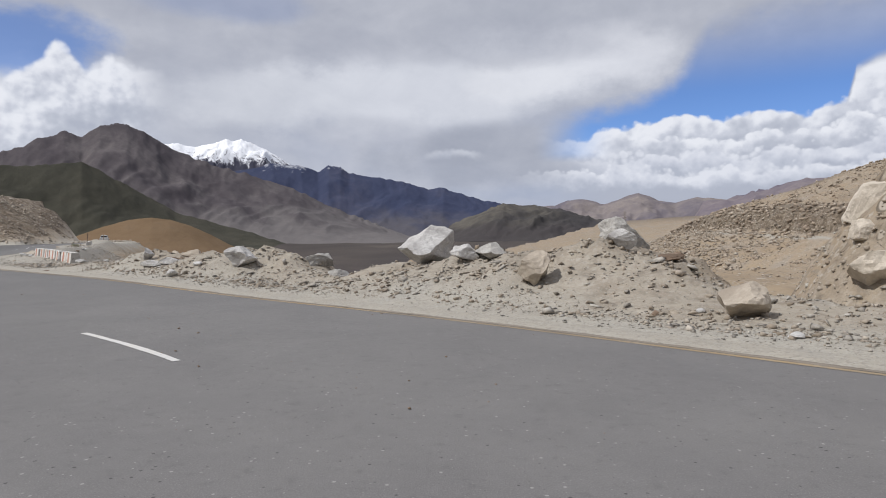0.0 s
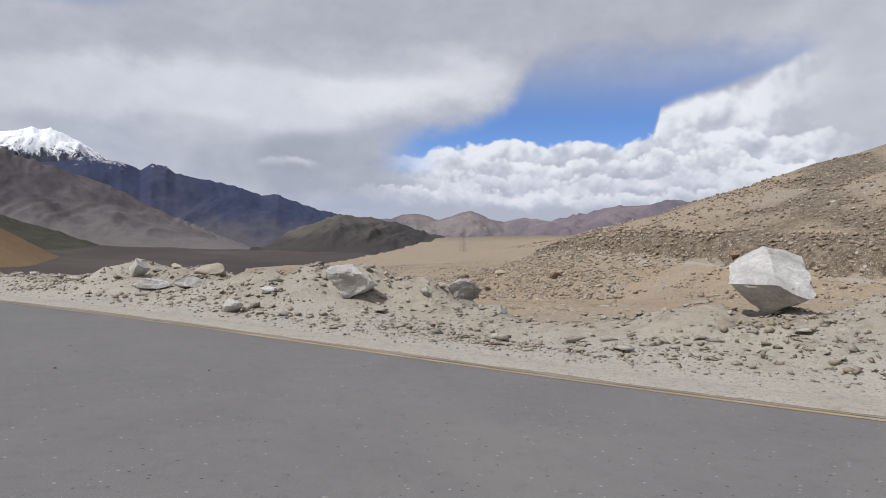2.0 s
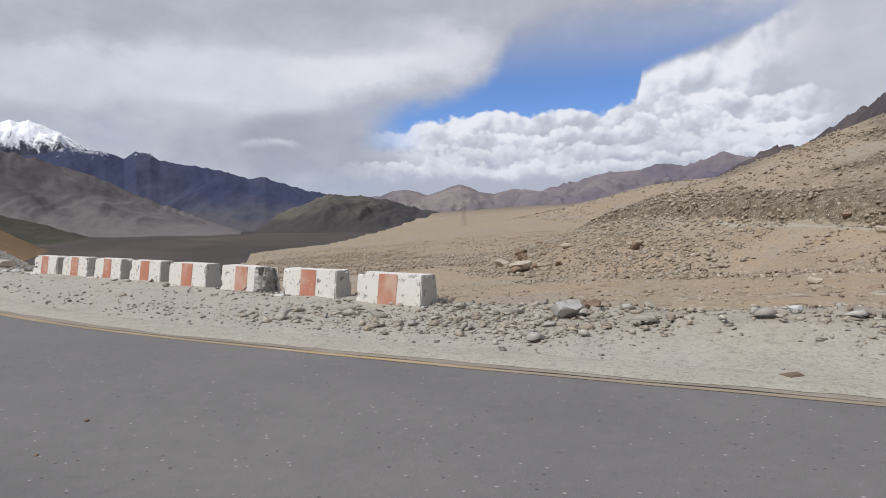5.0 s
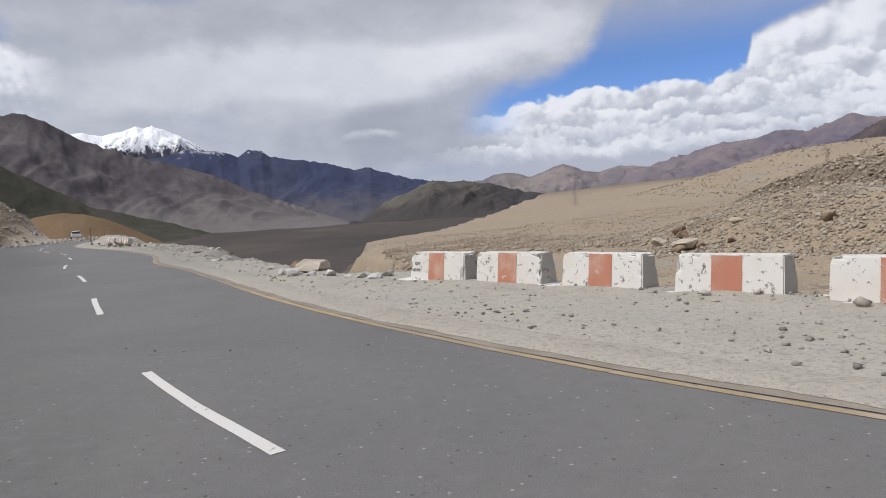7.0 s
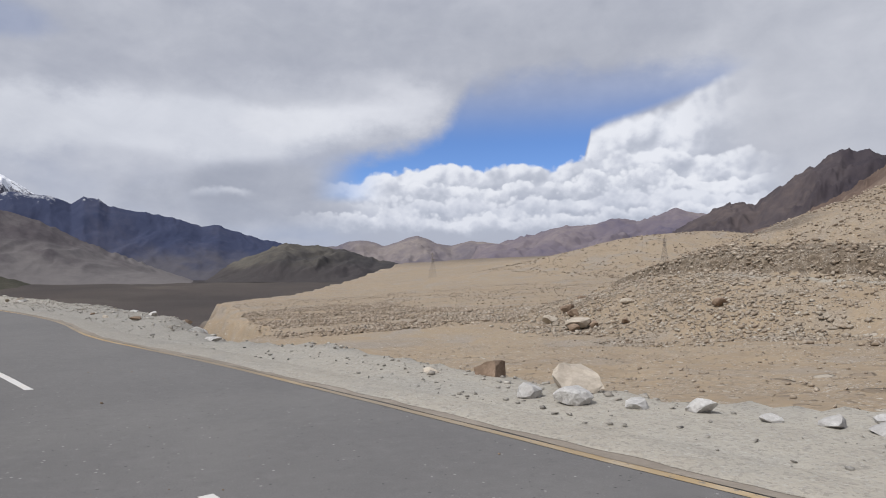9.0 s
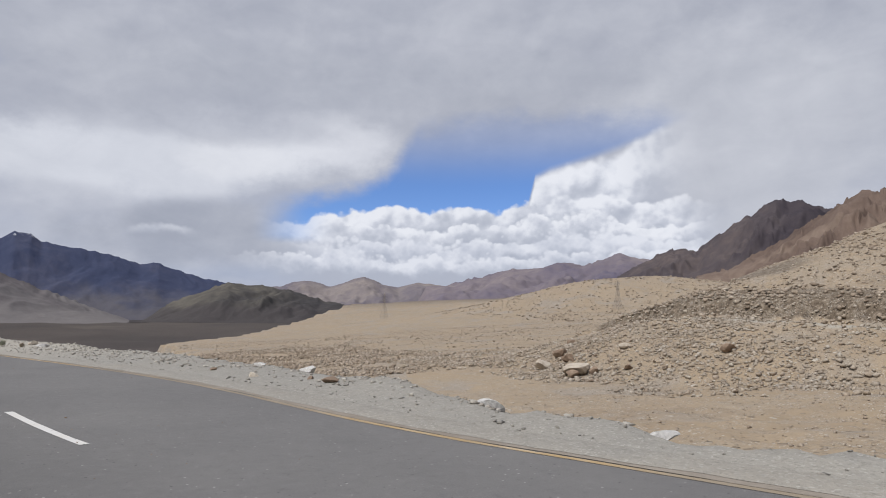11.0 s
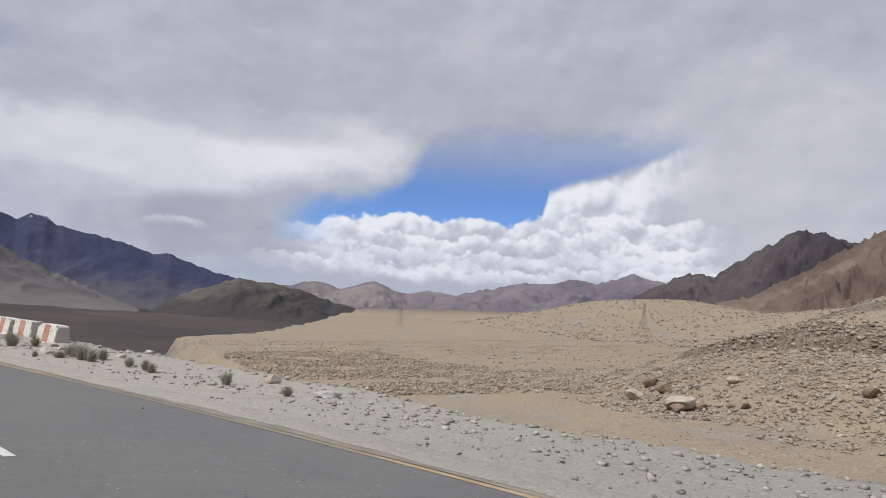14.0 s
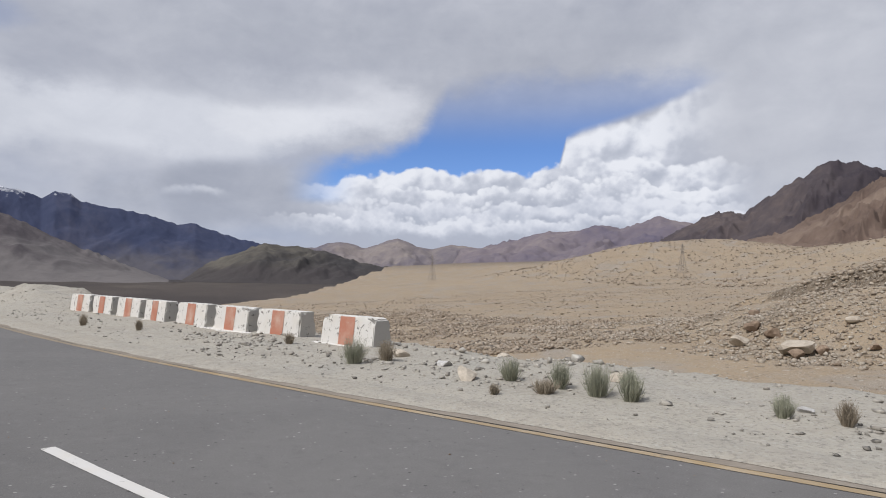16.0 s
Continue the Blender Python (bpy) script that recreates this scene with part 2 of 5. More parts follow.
def rock_material(name, dark, mid, light, scale=1.0, spread=0.0, rough=0.9, bump=0.02):
    m, nt, b = material(name, rough, 0.25)
    p = place_vec(nt)
    big = node_noise(nt, p, 0.55 * scale, 6, 0.65, 0.6)
    fine = node_noise(nt, p, 7.0 * scale, 5, 0.7)
    c = node_ramp(nt, big, [(0.28, dark), (0.5, mid), (0.72, light)])
    c = node_mix(nt, node_math(nt, "MULTIPLY", smooth_step(nt, fine, 0.62, 0.38), 0.45), c, dark)
    if spread:
        info = nt.nodes.new("ShaderNodeNewGeometry")
        c = node_mix(nt, node_math(nt, "MULTIPLY", info.outputs["Random Per Island"], spread), c, dark)
    nt.links.new(c, b.inputs["Base Color"])
    bump_into(nt, b, node_math(nt, "ADD", big, node_math(nt, "MULTIPLY", fine, 0.4)), 0.8, bump)
    return m


def asphalt_material():
    m, nt, b = material("asphalt", 0.82, 0.35)
    p = place_vec(nt)
    grain = node_noise(nt, p, 90, 3, 0.7)
    chips = node_noise(nt, p, 38, 2, 0.5)
    patch = node_noise(nt, p, 0.35, 5, 0.6, 0.5)
    streak = node_noise(nt, place_vec(nt, (0.9, 0.55, 1)), 1.1, 4, 0.6)
    c = node_ramp(nt, patch, [(0.3, (0.146, 0.141, 0.140)), (0.7, (0.187, 0.181, 0.175))])
    c = node_mix(nt, node_math(nt, "MULTIPLY", smooth_step(nt, streak, 0.45, 0.75), 0.35), c, (0.115, 0.112, 0.112))
    c = node_mix(nt, node_math(nt, "MULTIPLY", smooth_step(nt, grain, 0.45, 0.72), 0.6), c, (0.27, 0.26, 0.255))
    c = node_mix(nt, smooth_step(nt, chips, 0.70, 0.76), c, (0.34, 0.33, 0.32))
    c = node_mix(nt, node_math(nt, "MULTIPLY", smooth_step(nt, chips, 0.32, 0.25), 0.7), c, (0.06, 0.058, 0.06))
    mottle = node_noise(nt, p, 7.0, 5, 0.7)
    where = nt.nodes.new("ShaderNodeSeparateXYZ")
    nt.links.new(p, where.inputs[0])
    lane = nt.nodes.new("ShaderNodeAttribute")
    lane.attribute_name = "far_lane"
    # Left lane dimmer further on: view-dependent brightness put into the colour.
    lane_dim = smooth_step(nt, node_math(nt, "ADD", where.outputs[1], node_math(nt, "MULTIPLY", node_noise(nt, p, 0.15, 3, 0.5), 14.0)), 8.0, 34.0)
    c = node_mix(nt, node_math(nt, "MULTIPLY", node_math(nt, "MULTIPLY", lane_dim, lane.outputs["Fac"]), 0.66), c, (0.078, 0.077, 0.075))
    c = node_mix(nt, node_math(nt, "MULTIPLY", smooth_step(nt, mottle, 0.50, 0.72), 0.35), c, (0.205, 0.198, 0.196))
    c = node_mix(nt, node_math(nt, "MULTIPLY", smooth_step(nt, mottle, 0.46, 0.30), 0.35), c, (0.095, 0.090, 0.092))
    specks = nt.nodes.new("ShaderNodeTexVoronoi")
    specks.inputs["Scale"].default_value = 17.0
    nt.links.new(p, specks.inputs["Vector"])
    speck_c = nt.nodes.new("ShaderNodeSeparateColor")
    nt.links.new(specks.outputs["Color"], speck_c.inputs[0])
    dot = node_math(nt, "MULTIPLY", smooth_step(nt, specks.outputs["Distance"], 0.22, 0.14), smooth_step(nt, speck_c.outputs[0], 0.78, 0.80))
    c = node_mix(nt, node_math(nt, "MULTIPLY", dot, 0.8), c, node_ramp(nt, speck_c.outputs[1], [(0.45, (0.045, 0.043, 0.043)), (0.55, (0.36, 0.35, 0.335))]))
    nt.links.new(c, b.inputs["Base Color"])
    bump_into(nt, b, node_math(nt, "ADD", grain, mottle), 0.5, 0.008)
    return m


def worn_paint(name, paint, under, wear=0.5, fade=0.0):
    m, nt, b = material(name, 0.75, 0.3)
    p = place_vec(nt)
    chips = node_noise(nt, p, 9, 6, 0.72, 0.4)
    dust = node_noise(nt, p, 2.2, 4, 0.6)
    c = node_mix(nt, node_math(nt, "MULTIPLY", smooth_step(nt, dust, 0.4, 0.8), 0.5), paint, (0.60, 0.55, 0.47))
    c = node_mix(nt, smooth_step(nt, chips, 0.66 - 0.1 * wear, 0.72 - 0.1 * wear), c, under)
    if fade:
        c = node_mix(nt, node_math(nt, "MULTIPLY", smooth_step(nt, node_noise(nt, p, 0.11, 3, 0.6), 0.38, 0.58), fade), c, under)
    nt.links.new(c, b.inputs["Base Color"])
    bump_into(nt, b, chips, 0.5, 0.01)
    return m


def ground_material():
    """Sand, gravel and rubble, mixed by the ground's own masks; the far valley is coloured dark as under cloud."""
    m, nt, b = material("dry_ground", 0.95, 0.15)
    p = place_vec(nt)
    mask = nt.nodes.new("ShaderNodeAttribute")
    mask.attribute_name = "cover"
    sep_m = nt.nodes.new("ShaderNodeSeparateColor")
    nt.links.new(mask.outputs["Color"], sep_m.inputs[0])
    gravel, valley, stony = sep_m.outputs[0], sep_m.outputs[1], sep_m.outputs[2]
    big = node_noise(nt, p, 0.06, 5, 0.6, 0.4)
    mid = node_noise(nt, p, 0.7, 5, 0.65, 0.3)
    fine = node_noise(nt, p, 9, 4, 0.7)
    grit = node_noise(nt, p, 34, 3, 0.7)
    sand = node_ramp(nt, big, [(0.3, (0.285, 0.222, 0.155)), (0.55, (0.335, 0.262, 0.180)), (0.75, (0.31, 0.258, 0.195))])
    sand = node_mix(nt, node_math(nt, "MULTIPLY", smooth_step(nt, mid, 0.5, 0.75), 0.35), sand, (0.25, 0.205, 0.158))
    grav = node_ramp(nt, mid, [(0.3, (0.345, 0.322, 0.280)), (0.5, (0.405, 0.380, 0.330)), (0.7, (0.36, 0.346, 0.312))])
    grav = node_mix(nt, node_math(nt, "MULTIPLY", smooth_step(nt, fine, 0.52, 0.70), 0.65), grav, (0.24, 0.228, 0.205))
    lie_at = nt.nodes.new("ShaderNodeSeparateXYZ")
    nt.links.new(p, lie_at.inputs[0])
    greyer = smooth_step(nt, node_math(nt, "ADD", lie_at.outputs[1], node_math(nt, "MULTIPLY", mid, 8.0)), 46.0, 58.0)
    greyer = node_math(nt, "MULTIPLY", greyer, smooth_step(nt, lie_at.outputs[1], 77.0, 66.0))
    grav = node_mix(nt, node_math(nt, "MULTIPLY", greyer, 0.7), grav, node_ramp(nt, fine, [(0.35, (0.205, 0.20, 0.188)), (0.55, (0.262, 0.256, 0.238)), (0.7, (0.30, 0.292, 0.27))]))
    rub = node_ramp(nt, node_noise(nt, p, 2.4, 6, 0.72), [(0.34, (0.12, 0.098, 0.075)), (0.5, (0.265, 0.222, 0.175)), (0.66, (0.43, 0.375, 0.31))])
    cells = nt.nodes.new("ShaderNodeTexVoronoi")
    cells.inputs["Scale"].default_value = 11.0
    nt.links.new(p, cells.inputs["Vector"])
    chips = nt.nodes.new("ShaderNodeTexVoronoi")
    chips.inputs["Scale"].default_value = 38.0
    nt.links.new(p, chips.inputs["Vector"])
    cell_c = nt.nodes.new("ShaderNodeSeparateColor")
    nt.links.new(cells.outputs["Color"], cell_c.inputs[0])
    chip_c = nt.nodes.new("ShaderNodeSeparateColor")
    nt.links.new(chips.outputs["Color"], chip_c.inputs[0])
    pebble = node_ramp(nt, chip_c.outputs[0], [(0.0, (0.19, 0.18, 0.16)), (0.5, (0.31, 0.295, 0.265)), (1.0, (0.45, 0.435, 0.40))])
    cobble = node_ramp(nt, cell_c.outputs[0], [(0.0, (0.15, 0.13, 0.11)), (0.5, (0.34, 0.30, 0.25)), (1.0, (0.53, 0.50, 0.45))])
    # far valley floor: cloud shade put into a near-black brown
    valley_shade_c = node_ramp(nt, node_noise(nt, p, 0.004, 6, 0.6, 0.5), [(0.3, (0.060, 0.052, 0.050)), (0.55, (0.080, 0.068, 0.062)), (0.75, (0.115, 0.098, 0.085))])
    scree = node_math(nt, "MULTIPLY", smooth_step(nt, node_noise(nt, p, 0.045, 5, 0.65, 0.8), 0.50, 0.62), 0.6)
    sand = node_mix(nt, scree, sand, (0.285, 0.262, 0.235))
    c = node_mix(nt, gravel, sand, grav)
    stone_fac = node_math(nt, "MULTIPLY", stony, smooth_step(nt, node_noise(nt, p, 1.7, 5, 0.7), 0.40, 0.62))
    c = node_mix(nt, stone_fac, c, rub)
    c = node_mix(nt, smooth_step(nt, stony, 0.75, 1.0), c, node_ramp(nt, node_noise(nt, p, 1.1, 6, 0.75, 0.4), [(0.34, (0.055, 0.042, 0.032)), (0.5, (0.145, 0.115, 0.085)), (0.68, (0.30, 0.25, 0.195))]))
    c = node_mix(nt, node_math(nt, "MULTIPLY", smooth_step(nt, chip_c.outputs[1], 0.64, 0.72), node_math(nt, "MULTIPLY", gravel, 0.55)), c, pebble)
    spread = node_math(nt, "MULTIPLY", smooth_step(nt, cell_c.outputs[1], 0.62, 0.7), smooth_step(nt, node_noise(nt, p, 0.5, 4, 0.6), 0.42, 0.6))
    c = node_mix(nt, node_math(nt, "MULTIPLY", spread, node_math(nt, "SUBTRACT", 0.6, node_math(nt, "MULTIPLY", gravel, 0.5))), c, cobble)
    c = node_mix(nt, node_math(nt, "MULTIPLY", smooth_step(nt, grit, 0.60, 0.75), 0.45), c, (0.26, 0.235, 0.20))
    slope = node_math(nt, "SUBTRACT", 1.0, gravel)
    stone_h = None
    for size, thin, seed_shift in ((3.4, 0.58, 11.0), (1.5, 0.68, 37.0), (0.7, 0.84, 71.0)):
        v = nt.nodes.new("ShaderNodeVectorMath")
        v.operation = "ADD"
        nt.links.new(p, v.inputs[0])
        v.inputs[1].default_value = (seed_shift, seed_shift * 0.7, 0)
        lumps = nt.nodes.new("ShaderNodeTexVoronoi")
        lumps.inputs["Scale"].default_value = size
        nt.links.new(v.outputs[0], lumps.inputs["Vector"])
        lump_c = nt.nodes.new("ShaderNodeSeparateColor")
        nt.links.new(lumps.outputs["Color"], lump_c.inputs[0])
        lie = smooth_step(nt, node_noise(nt, p, 0.05 * size, 4, 0.65, 0.5), 0.40, 0.60)
        chosen = node_math(nt, "GREATER_THAN", node_math(nt, "ADD", lump_c.outputs[1], node_math(nt, "MULTIPLY", lie, 0.30)), thin + 0.30)
        round_h = node_math(nt, "MULTIPLY", smooth_step(nt, lumps.outputs["Distance"], 0.42, 0.30), chosen)
        round_h = node_math(nt, "MULTIPLY", round_h, slope)
        shade = node_ramp(nt, lump_c.outputs[0], [(0.0, (0.17, 0.135, 0.10)), (0.4, (0.27, 0.22, 0.17)), (0.7, (0.37, 0.32, 0.26)), (1.0, (0.50, 0.46, 0.40))])
        c = node_mix(nt, node_math(nt, "MULTIPLY", round_h, 0.8), c, shade)
        h = node_math(nt, "MULTIPLY", round_h, 1.0 / size)
        stone_h = h if stone_h is None else node_math(nt, "ADD", stone_h, h)
    c = node_mix(nt, valley, c, valley_shade_c)
    nt.links.new(c, b.inputs["Base Color"])
    relief_h = node_math(nt, "ADD", fine, node_math(nt, "MULTIPLY", grit, 0.35))
    relief_h = node_math(nt, "ADD", relief_h, node_math(nt, "MULTIPLY", stone_h, 6.0))
    relief_h = node_math(nt, "ADD", relief_h, node_math(nt, "MULTIPLY", node_noise(nt, p, 2.4, 6, 0.72), 1.2))
    bump_into(nt, b, relief_h, 0.8, 0.03)
    return m


def mountain_material(name, stops, snow=None, snow_cover=1.0, scale=1.0, scree=None, floor=None):
    """Bare rock and scree, in streaks that run down the slopes; snow over a height, where there is some. scree, floor:
    colours of the lower slopes, which also paint in sunlight, haze and shade.
    """
    m, nt, b = material(name, 0.95, 0.1)
    p = place_vec(nt, (1, 1, 0.45))
    big = node_noise(nt, p, 0.0035 * scale, 7, 0.62, 0.8)
    fine = node_noise(nt, p, 0.03 * scale, 6, 0.7, 0.3)
    f = node_math(nt, "ADD", node_math(nt, "MULTIPLY", big, 0.7), node_math(nt, "MULTIPLY", fine, 0.3))
    c = node_ramp(nt, f, stops)
    for low in (scree, floor):
        if low:
            colour, z0, z1, ragged = low
            at = nt.nodes.new("ShaderNodeSeparateXYZ")
            nt.links.new(place_vec(nt), at.inputs[0])
            edge = node_math(nt, "ADD", at.outputs[2], node_math(nt, "MULTIPLY", node_math(nt, "SUBTRACT", node_noise(nt, place_vec(nt, (1, 1, 0.4)), 0.006, 6, 0.62, 0.7), 0.5), ragged))
            c = node_mix(nt, node_math(nt, "MULTIPLY", smooth_step(nt, edge, z1, z0), node_math(nt, "ADD", 0.55, node_math(nt, "MULTIPLY", fine, 0.6))), c, colour)
    if snow is not None:
        g = nt.nodes.new("ShaderNodeSeparateXYZ")
        nt.links.new(place_vec(nt), g.inputs[0])
        line = node_math(nt, "ADD", g.outputs[2], node_math(nt, "MULTIPLY", node_math(nt, "SUBTRACT", fine, 0.5), 150.0))
        line = node_math(nt, "ADD", line, node_math(nt, "MULTIPLY", node_math(nt, "SUBTRACT", node_noise(nt, place_vec(nt, (1, 1, 0.15)), 0.055, 5, 0.7), 0.5), 120.0))
        ribs = node_noise(nt, place_vec(nt, (1, 1, 0.35)), 0.045, 6, 0.72, 1.2)
        steep = nt.nodes.new("ShaderNodeSeparateXYZ")
        nt.links.new(nt.nodes.new("ShaderNodeNewGeometry").outputs["Normal"], steep.inputs[0])
        cling = node_math(nt, "SUBTRACT", 1.0, node_math(nt, "MULTIPLY", smooth_step(nt, ribs, 0.52, 0.60), smooth_step(nt, line, snow + 70, snow + 10)))
        cling = node_math(nt, "MULTIPLY", cling, smooth_step(nt, steep.outputs[2], 0.18, 0.34))
        c = node_mix(nt, node_math(nt, "MULTIPLY", node_math(nt, "MULTIPLY", smooth_step(nt, line, snow - 14, snow + 14), cling), snow_cover), c, (0.86, 0.88, 0.92))
    nt.links.new(c, b.inputs["Base Color"])
    bump_into(nt, b, fine, 0.6, 6.0 / scale)
    return m


ASPHALT = asphalt_material()
GROUND = ground_material()
WHITE_LINE = worn_paint("white_line_paint", (0.62, 0.61, 0.59), (0.20, 0.19, 0.185), 0.45)
YELLOW_LINE = worn_paint("yellow_line_paint", (0.41, 0.29, 0.145), (0.25, 0.215, 0.17), 0.9, 0.85)
DUST = rock_material("brown_road_dust", (0.22, 0.190, 0.158), (0.275, 0.240, 0.200), (0.34, 0.30, 0.255), 3.0, 0, 0.95, 0.01)
BLOCK_WHITE = worn_paint("whitewashed_concrete", (0.66, 0.645, 0.62), (0.20, 0.185, 0.17), 0.9)
BLOCK_RED = worn_paint("faded_red_paint", (0.44, 0.19, 0.13), (0.52, 0.45, 0.40), 0.5)
BLOCK_GREY = worn_paint("grey_block_end", (0.42, 0.41, 0.39), (0.16, 0.15, 0.14), 0.7)
CONCRETE = rock_material("broken_concrete", (0.16, 0.15, 0.14), (0.33, 0.32, 0.30), (0.52, 0.50, 0.47), 4.0)
INK = material("black_paint", 0.8)[0]
INK.node_tree.nodes["Principled BSDF"].inputs["Base Color"].default_value = (0.03, 0.03, 0.035, 1)
RUBBER = rock_material("tyre_rubber", (0.02, 0.02, 0.02), (0.03, 0.03, 0.03), (0.04, 0.04, 0.04), 3.0)
CAR_PAINT = worn_paint("dusty_white_car_paint", (0.72, 0.72, 0.71), (0.5, 0.48, 0.44), -1.0)
CAR_GLASS = material("dark_car_glass", 0.08, 0.5)[0]
CAR_GLASS.node_tree.nodes["Principled BSDF"].inputs["Base Color"].default_value = (0.02, 0.022, 0.025, 1)
STEEL = rock_material("weathered_steel", (0.24, 0.21, 0.19), (0.30, 0.27, 0.245), (0.36, 0.33, 0.30), 0.3)
PALE_ROCK = rock_material("pale_granite", (0.32, 0.305, 0.295), (0.58, 0.57, 0.555), (0.74, 0.73, 0.71), 2.4, 0, 0.9, 0.10)
GREY_SLAB = rock_material("grey_fractured_rock", (0.24, 0.23, 0.215), (0.44, 0.425, 0.40), (0.62, 0.605, 0.575), 3.0, 0, 0.9, 0.10)
BUFF_ROCK = rock_material("buff_rock", (0.31, 0.265, 0.215), (0.50, 0.44, 0.365), (0.62, 0.56, 0.475), 1.6, 0, 0.9, 0.04)
BROWN_ROCK = rock_material("brown_rock", (0.12, 0.085, 0.06), (0.26, 0.19, 0.14), (0.40, 0.31, 0.23), 1.6, 0, 0.9, 0.04)
STONES_GREY = rock_material("grey_stones", (0.22, 0.20, 0.175), (0.50, 0.47, 0.42), (0.68, 0.66, 0.61), 2.0, 0.55)
STONES_PALE = rock_material("pale_slope_stones", (0.24, 0.195, 0.15), (0.44, 0.39, 0.325), (0.62, 0.58, 0.52), 0.8, 0.5)
LIMESTONE = rock_material("pale_limestone", (0.40, 0.35, 0.285), (0.60, 0.54, 0.46), (0.72, 0.67, 0.59), 2.2, 0, 0.9, 0.06)
STONES_MIXED = rock_material("mixed_pebbles", (0.15, 0.14, 0.125), (0.36, 0.34, 0.305), (0.58, 0.56, 0.52), 2.0, 0.7)
STONES_BROWN = rock_material("brown_stones", (0.20, 0.155, 0.115), (0.43, 0.36, 0.285), (0.64, 0.58, 0.50), 0.6, 0.5)
SHRUB = rock_material("grey_green_twigs", (0.24, 0.245, 0.185), (0.37, 0.375, 0.29), (0.48, 0.48, 0.39), 3.0, 0.5)
SHRUB_DRY = rock_material("dry_twigs", (0.24, 0.20, 0.15), (0.37, 0.32, 0.25), (0.48, 0.43, 0.34), 3.0, 0.5)


# ---- helpers for shapes ----
def perlin(x, y, seed=0):
    """Smooth noise from -1 to 1 over arrays of x and y."""
    xi, yi = np.floor(x).astype(np.int64), np.floor(y).astype(np.int64)
    xf, yf = x - xi, y - yi

    def grad(ix, iy, dx, dy):
        h = (ix * 374761393 + iy * 668265263 + seed * 974634777) & 0xFFFFFFFF
        h = ((h ^ (h >> 13)) * 1274126177) & 0xFFFFFFFF
        a = ((h ^ (h >> 16)) & 0xFFFF) / 65536.0 * 2 * np.pi
        return np.cos(a) * dx + np.sin(a) * dy
    u, v = xf * xf * xf * (xf * (xf * 6 - 15) + 10), yf * yf * yf * (yf * (yf * 6 - 15) + 10)
    a = grad(xi, yi, xf, yf) * (1 - u) + grad(xi + 1, yi, xf - 1, yf) * u
    b = grad(xi, yi + 1, xf, yf - 1) * (1 - u) + grad(xi + 1, yi + 1, xf - 1, yf - 1) * u
    return (a * (1 - v) + b * v) * 1.5


def fractal(x, y, octaves, seed=0, gain=0.5):
    total, amp = np.zeros_like(x), 1.0
    for k in range(octaves):
        total += amp * perlin(x * 2**k, y * 2**k, seed + k)
        amp *= gain
    return total


def ridged(x, y, octaves, seed=0):
    total, amp = np.zeros_like(x), 0.55
    for k in range(octaves):
        total += amp * (1 - 2 * np.abs(perlin(x * 2**k, y * 2**k, seed + k)))
        amp *= 0.52
    return total


def step(a, b, v):
    t = np.clip((v - a) / (b - a), 0, 1)
    return t * t * (3 - 2 * t)


def soft_max(a, b, k):
    h = np.clip(0.5 + 0.5 * (a - b) / k, 0, 1)
    return b + (a - b) * h + k * h * (1 - h)


def grid_mesh(name, px, py, pz, mat, smooth=True):
    """A mesh over a grid of points given as arrays of one shape."""
    rows, cols = px.shape
    me = bpy.data.meshes.new(name)
    co = np.stack([px, py, pz], -1).reshape(-1, 3).astype(np.float32)
    i = np.arange(rows * cols).reshape(rows, cols)
    quads = np.stack([i[:-1, :-1], i[:-1, 1:], i[1:, 1:], i[1:, :-1]], -1).reshape(-1, 4)
    me.vertices.add(len(co))
    me.vertices.foreach_set("co", co.ravel())
    me.loops.add(quads.size)
    me.loops.foreach_set("vertex_index", quads.ravel().astype(np.int32))
    me.polygons.add(len(quads))
    me.polygons.foreach_set("loop_start", np.arange(0, quads.size, 4, dtype=np.int32))
    me.polygons.foreach_set("use_smooth", np.full(len(quads), smooth))
    me.update(calc_edges=True)
    me.validate()
    me.materials.append(mat)
    return me


def part(name, bm, mat, parent=None, label=""):
    me = bpy.data.meshes.new(name)
    bm.to_mesh(me)
    bm.free()
    me.materials.append(mat)
    ob = new(name, me)
    ob.parent = parent
    return tagged(ob, label)


def box(bm, size, m=Matrix()):
    return bmesh.ops.create_cube(bm, size=1, matrix=m @ Matrix.Diagonal((*size, 1)))["verts"]


# ---- the road's line ----
EDGE = [(24, -17), (12.96, -5.03), (5.23, 3.84), (0.9, 8.6), (-3.01, 12.29), (-7.39, 17.01), (-10.83, 20.37), (-15.69, 24.7), (-19.81, 28.79),
        (-22.37, 32.26), (-24.1, 35.35), (-25.79, 38.96), (-27.31, 42.86), (-29.63, 48.86), (-31.93, 54), (-33.42, 59.33), (-35.44, 64.49), (-38.21, 70.38), (-41.37, 76.41),
        (-44.86, 82.66), (-48.38, 89.93), (-51.18, 97.44), (-53.72, 105.97), (-56.53, 116.99), (-60.5, 130), (-68, 146), (-82, 164), (-108, 182)]
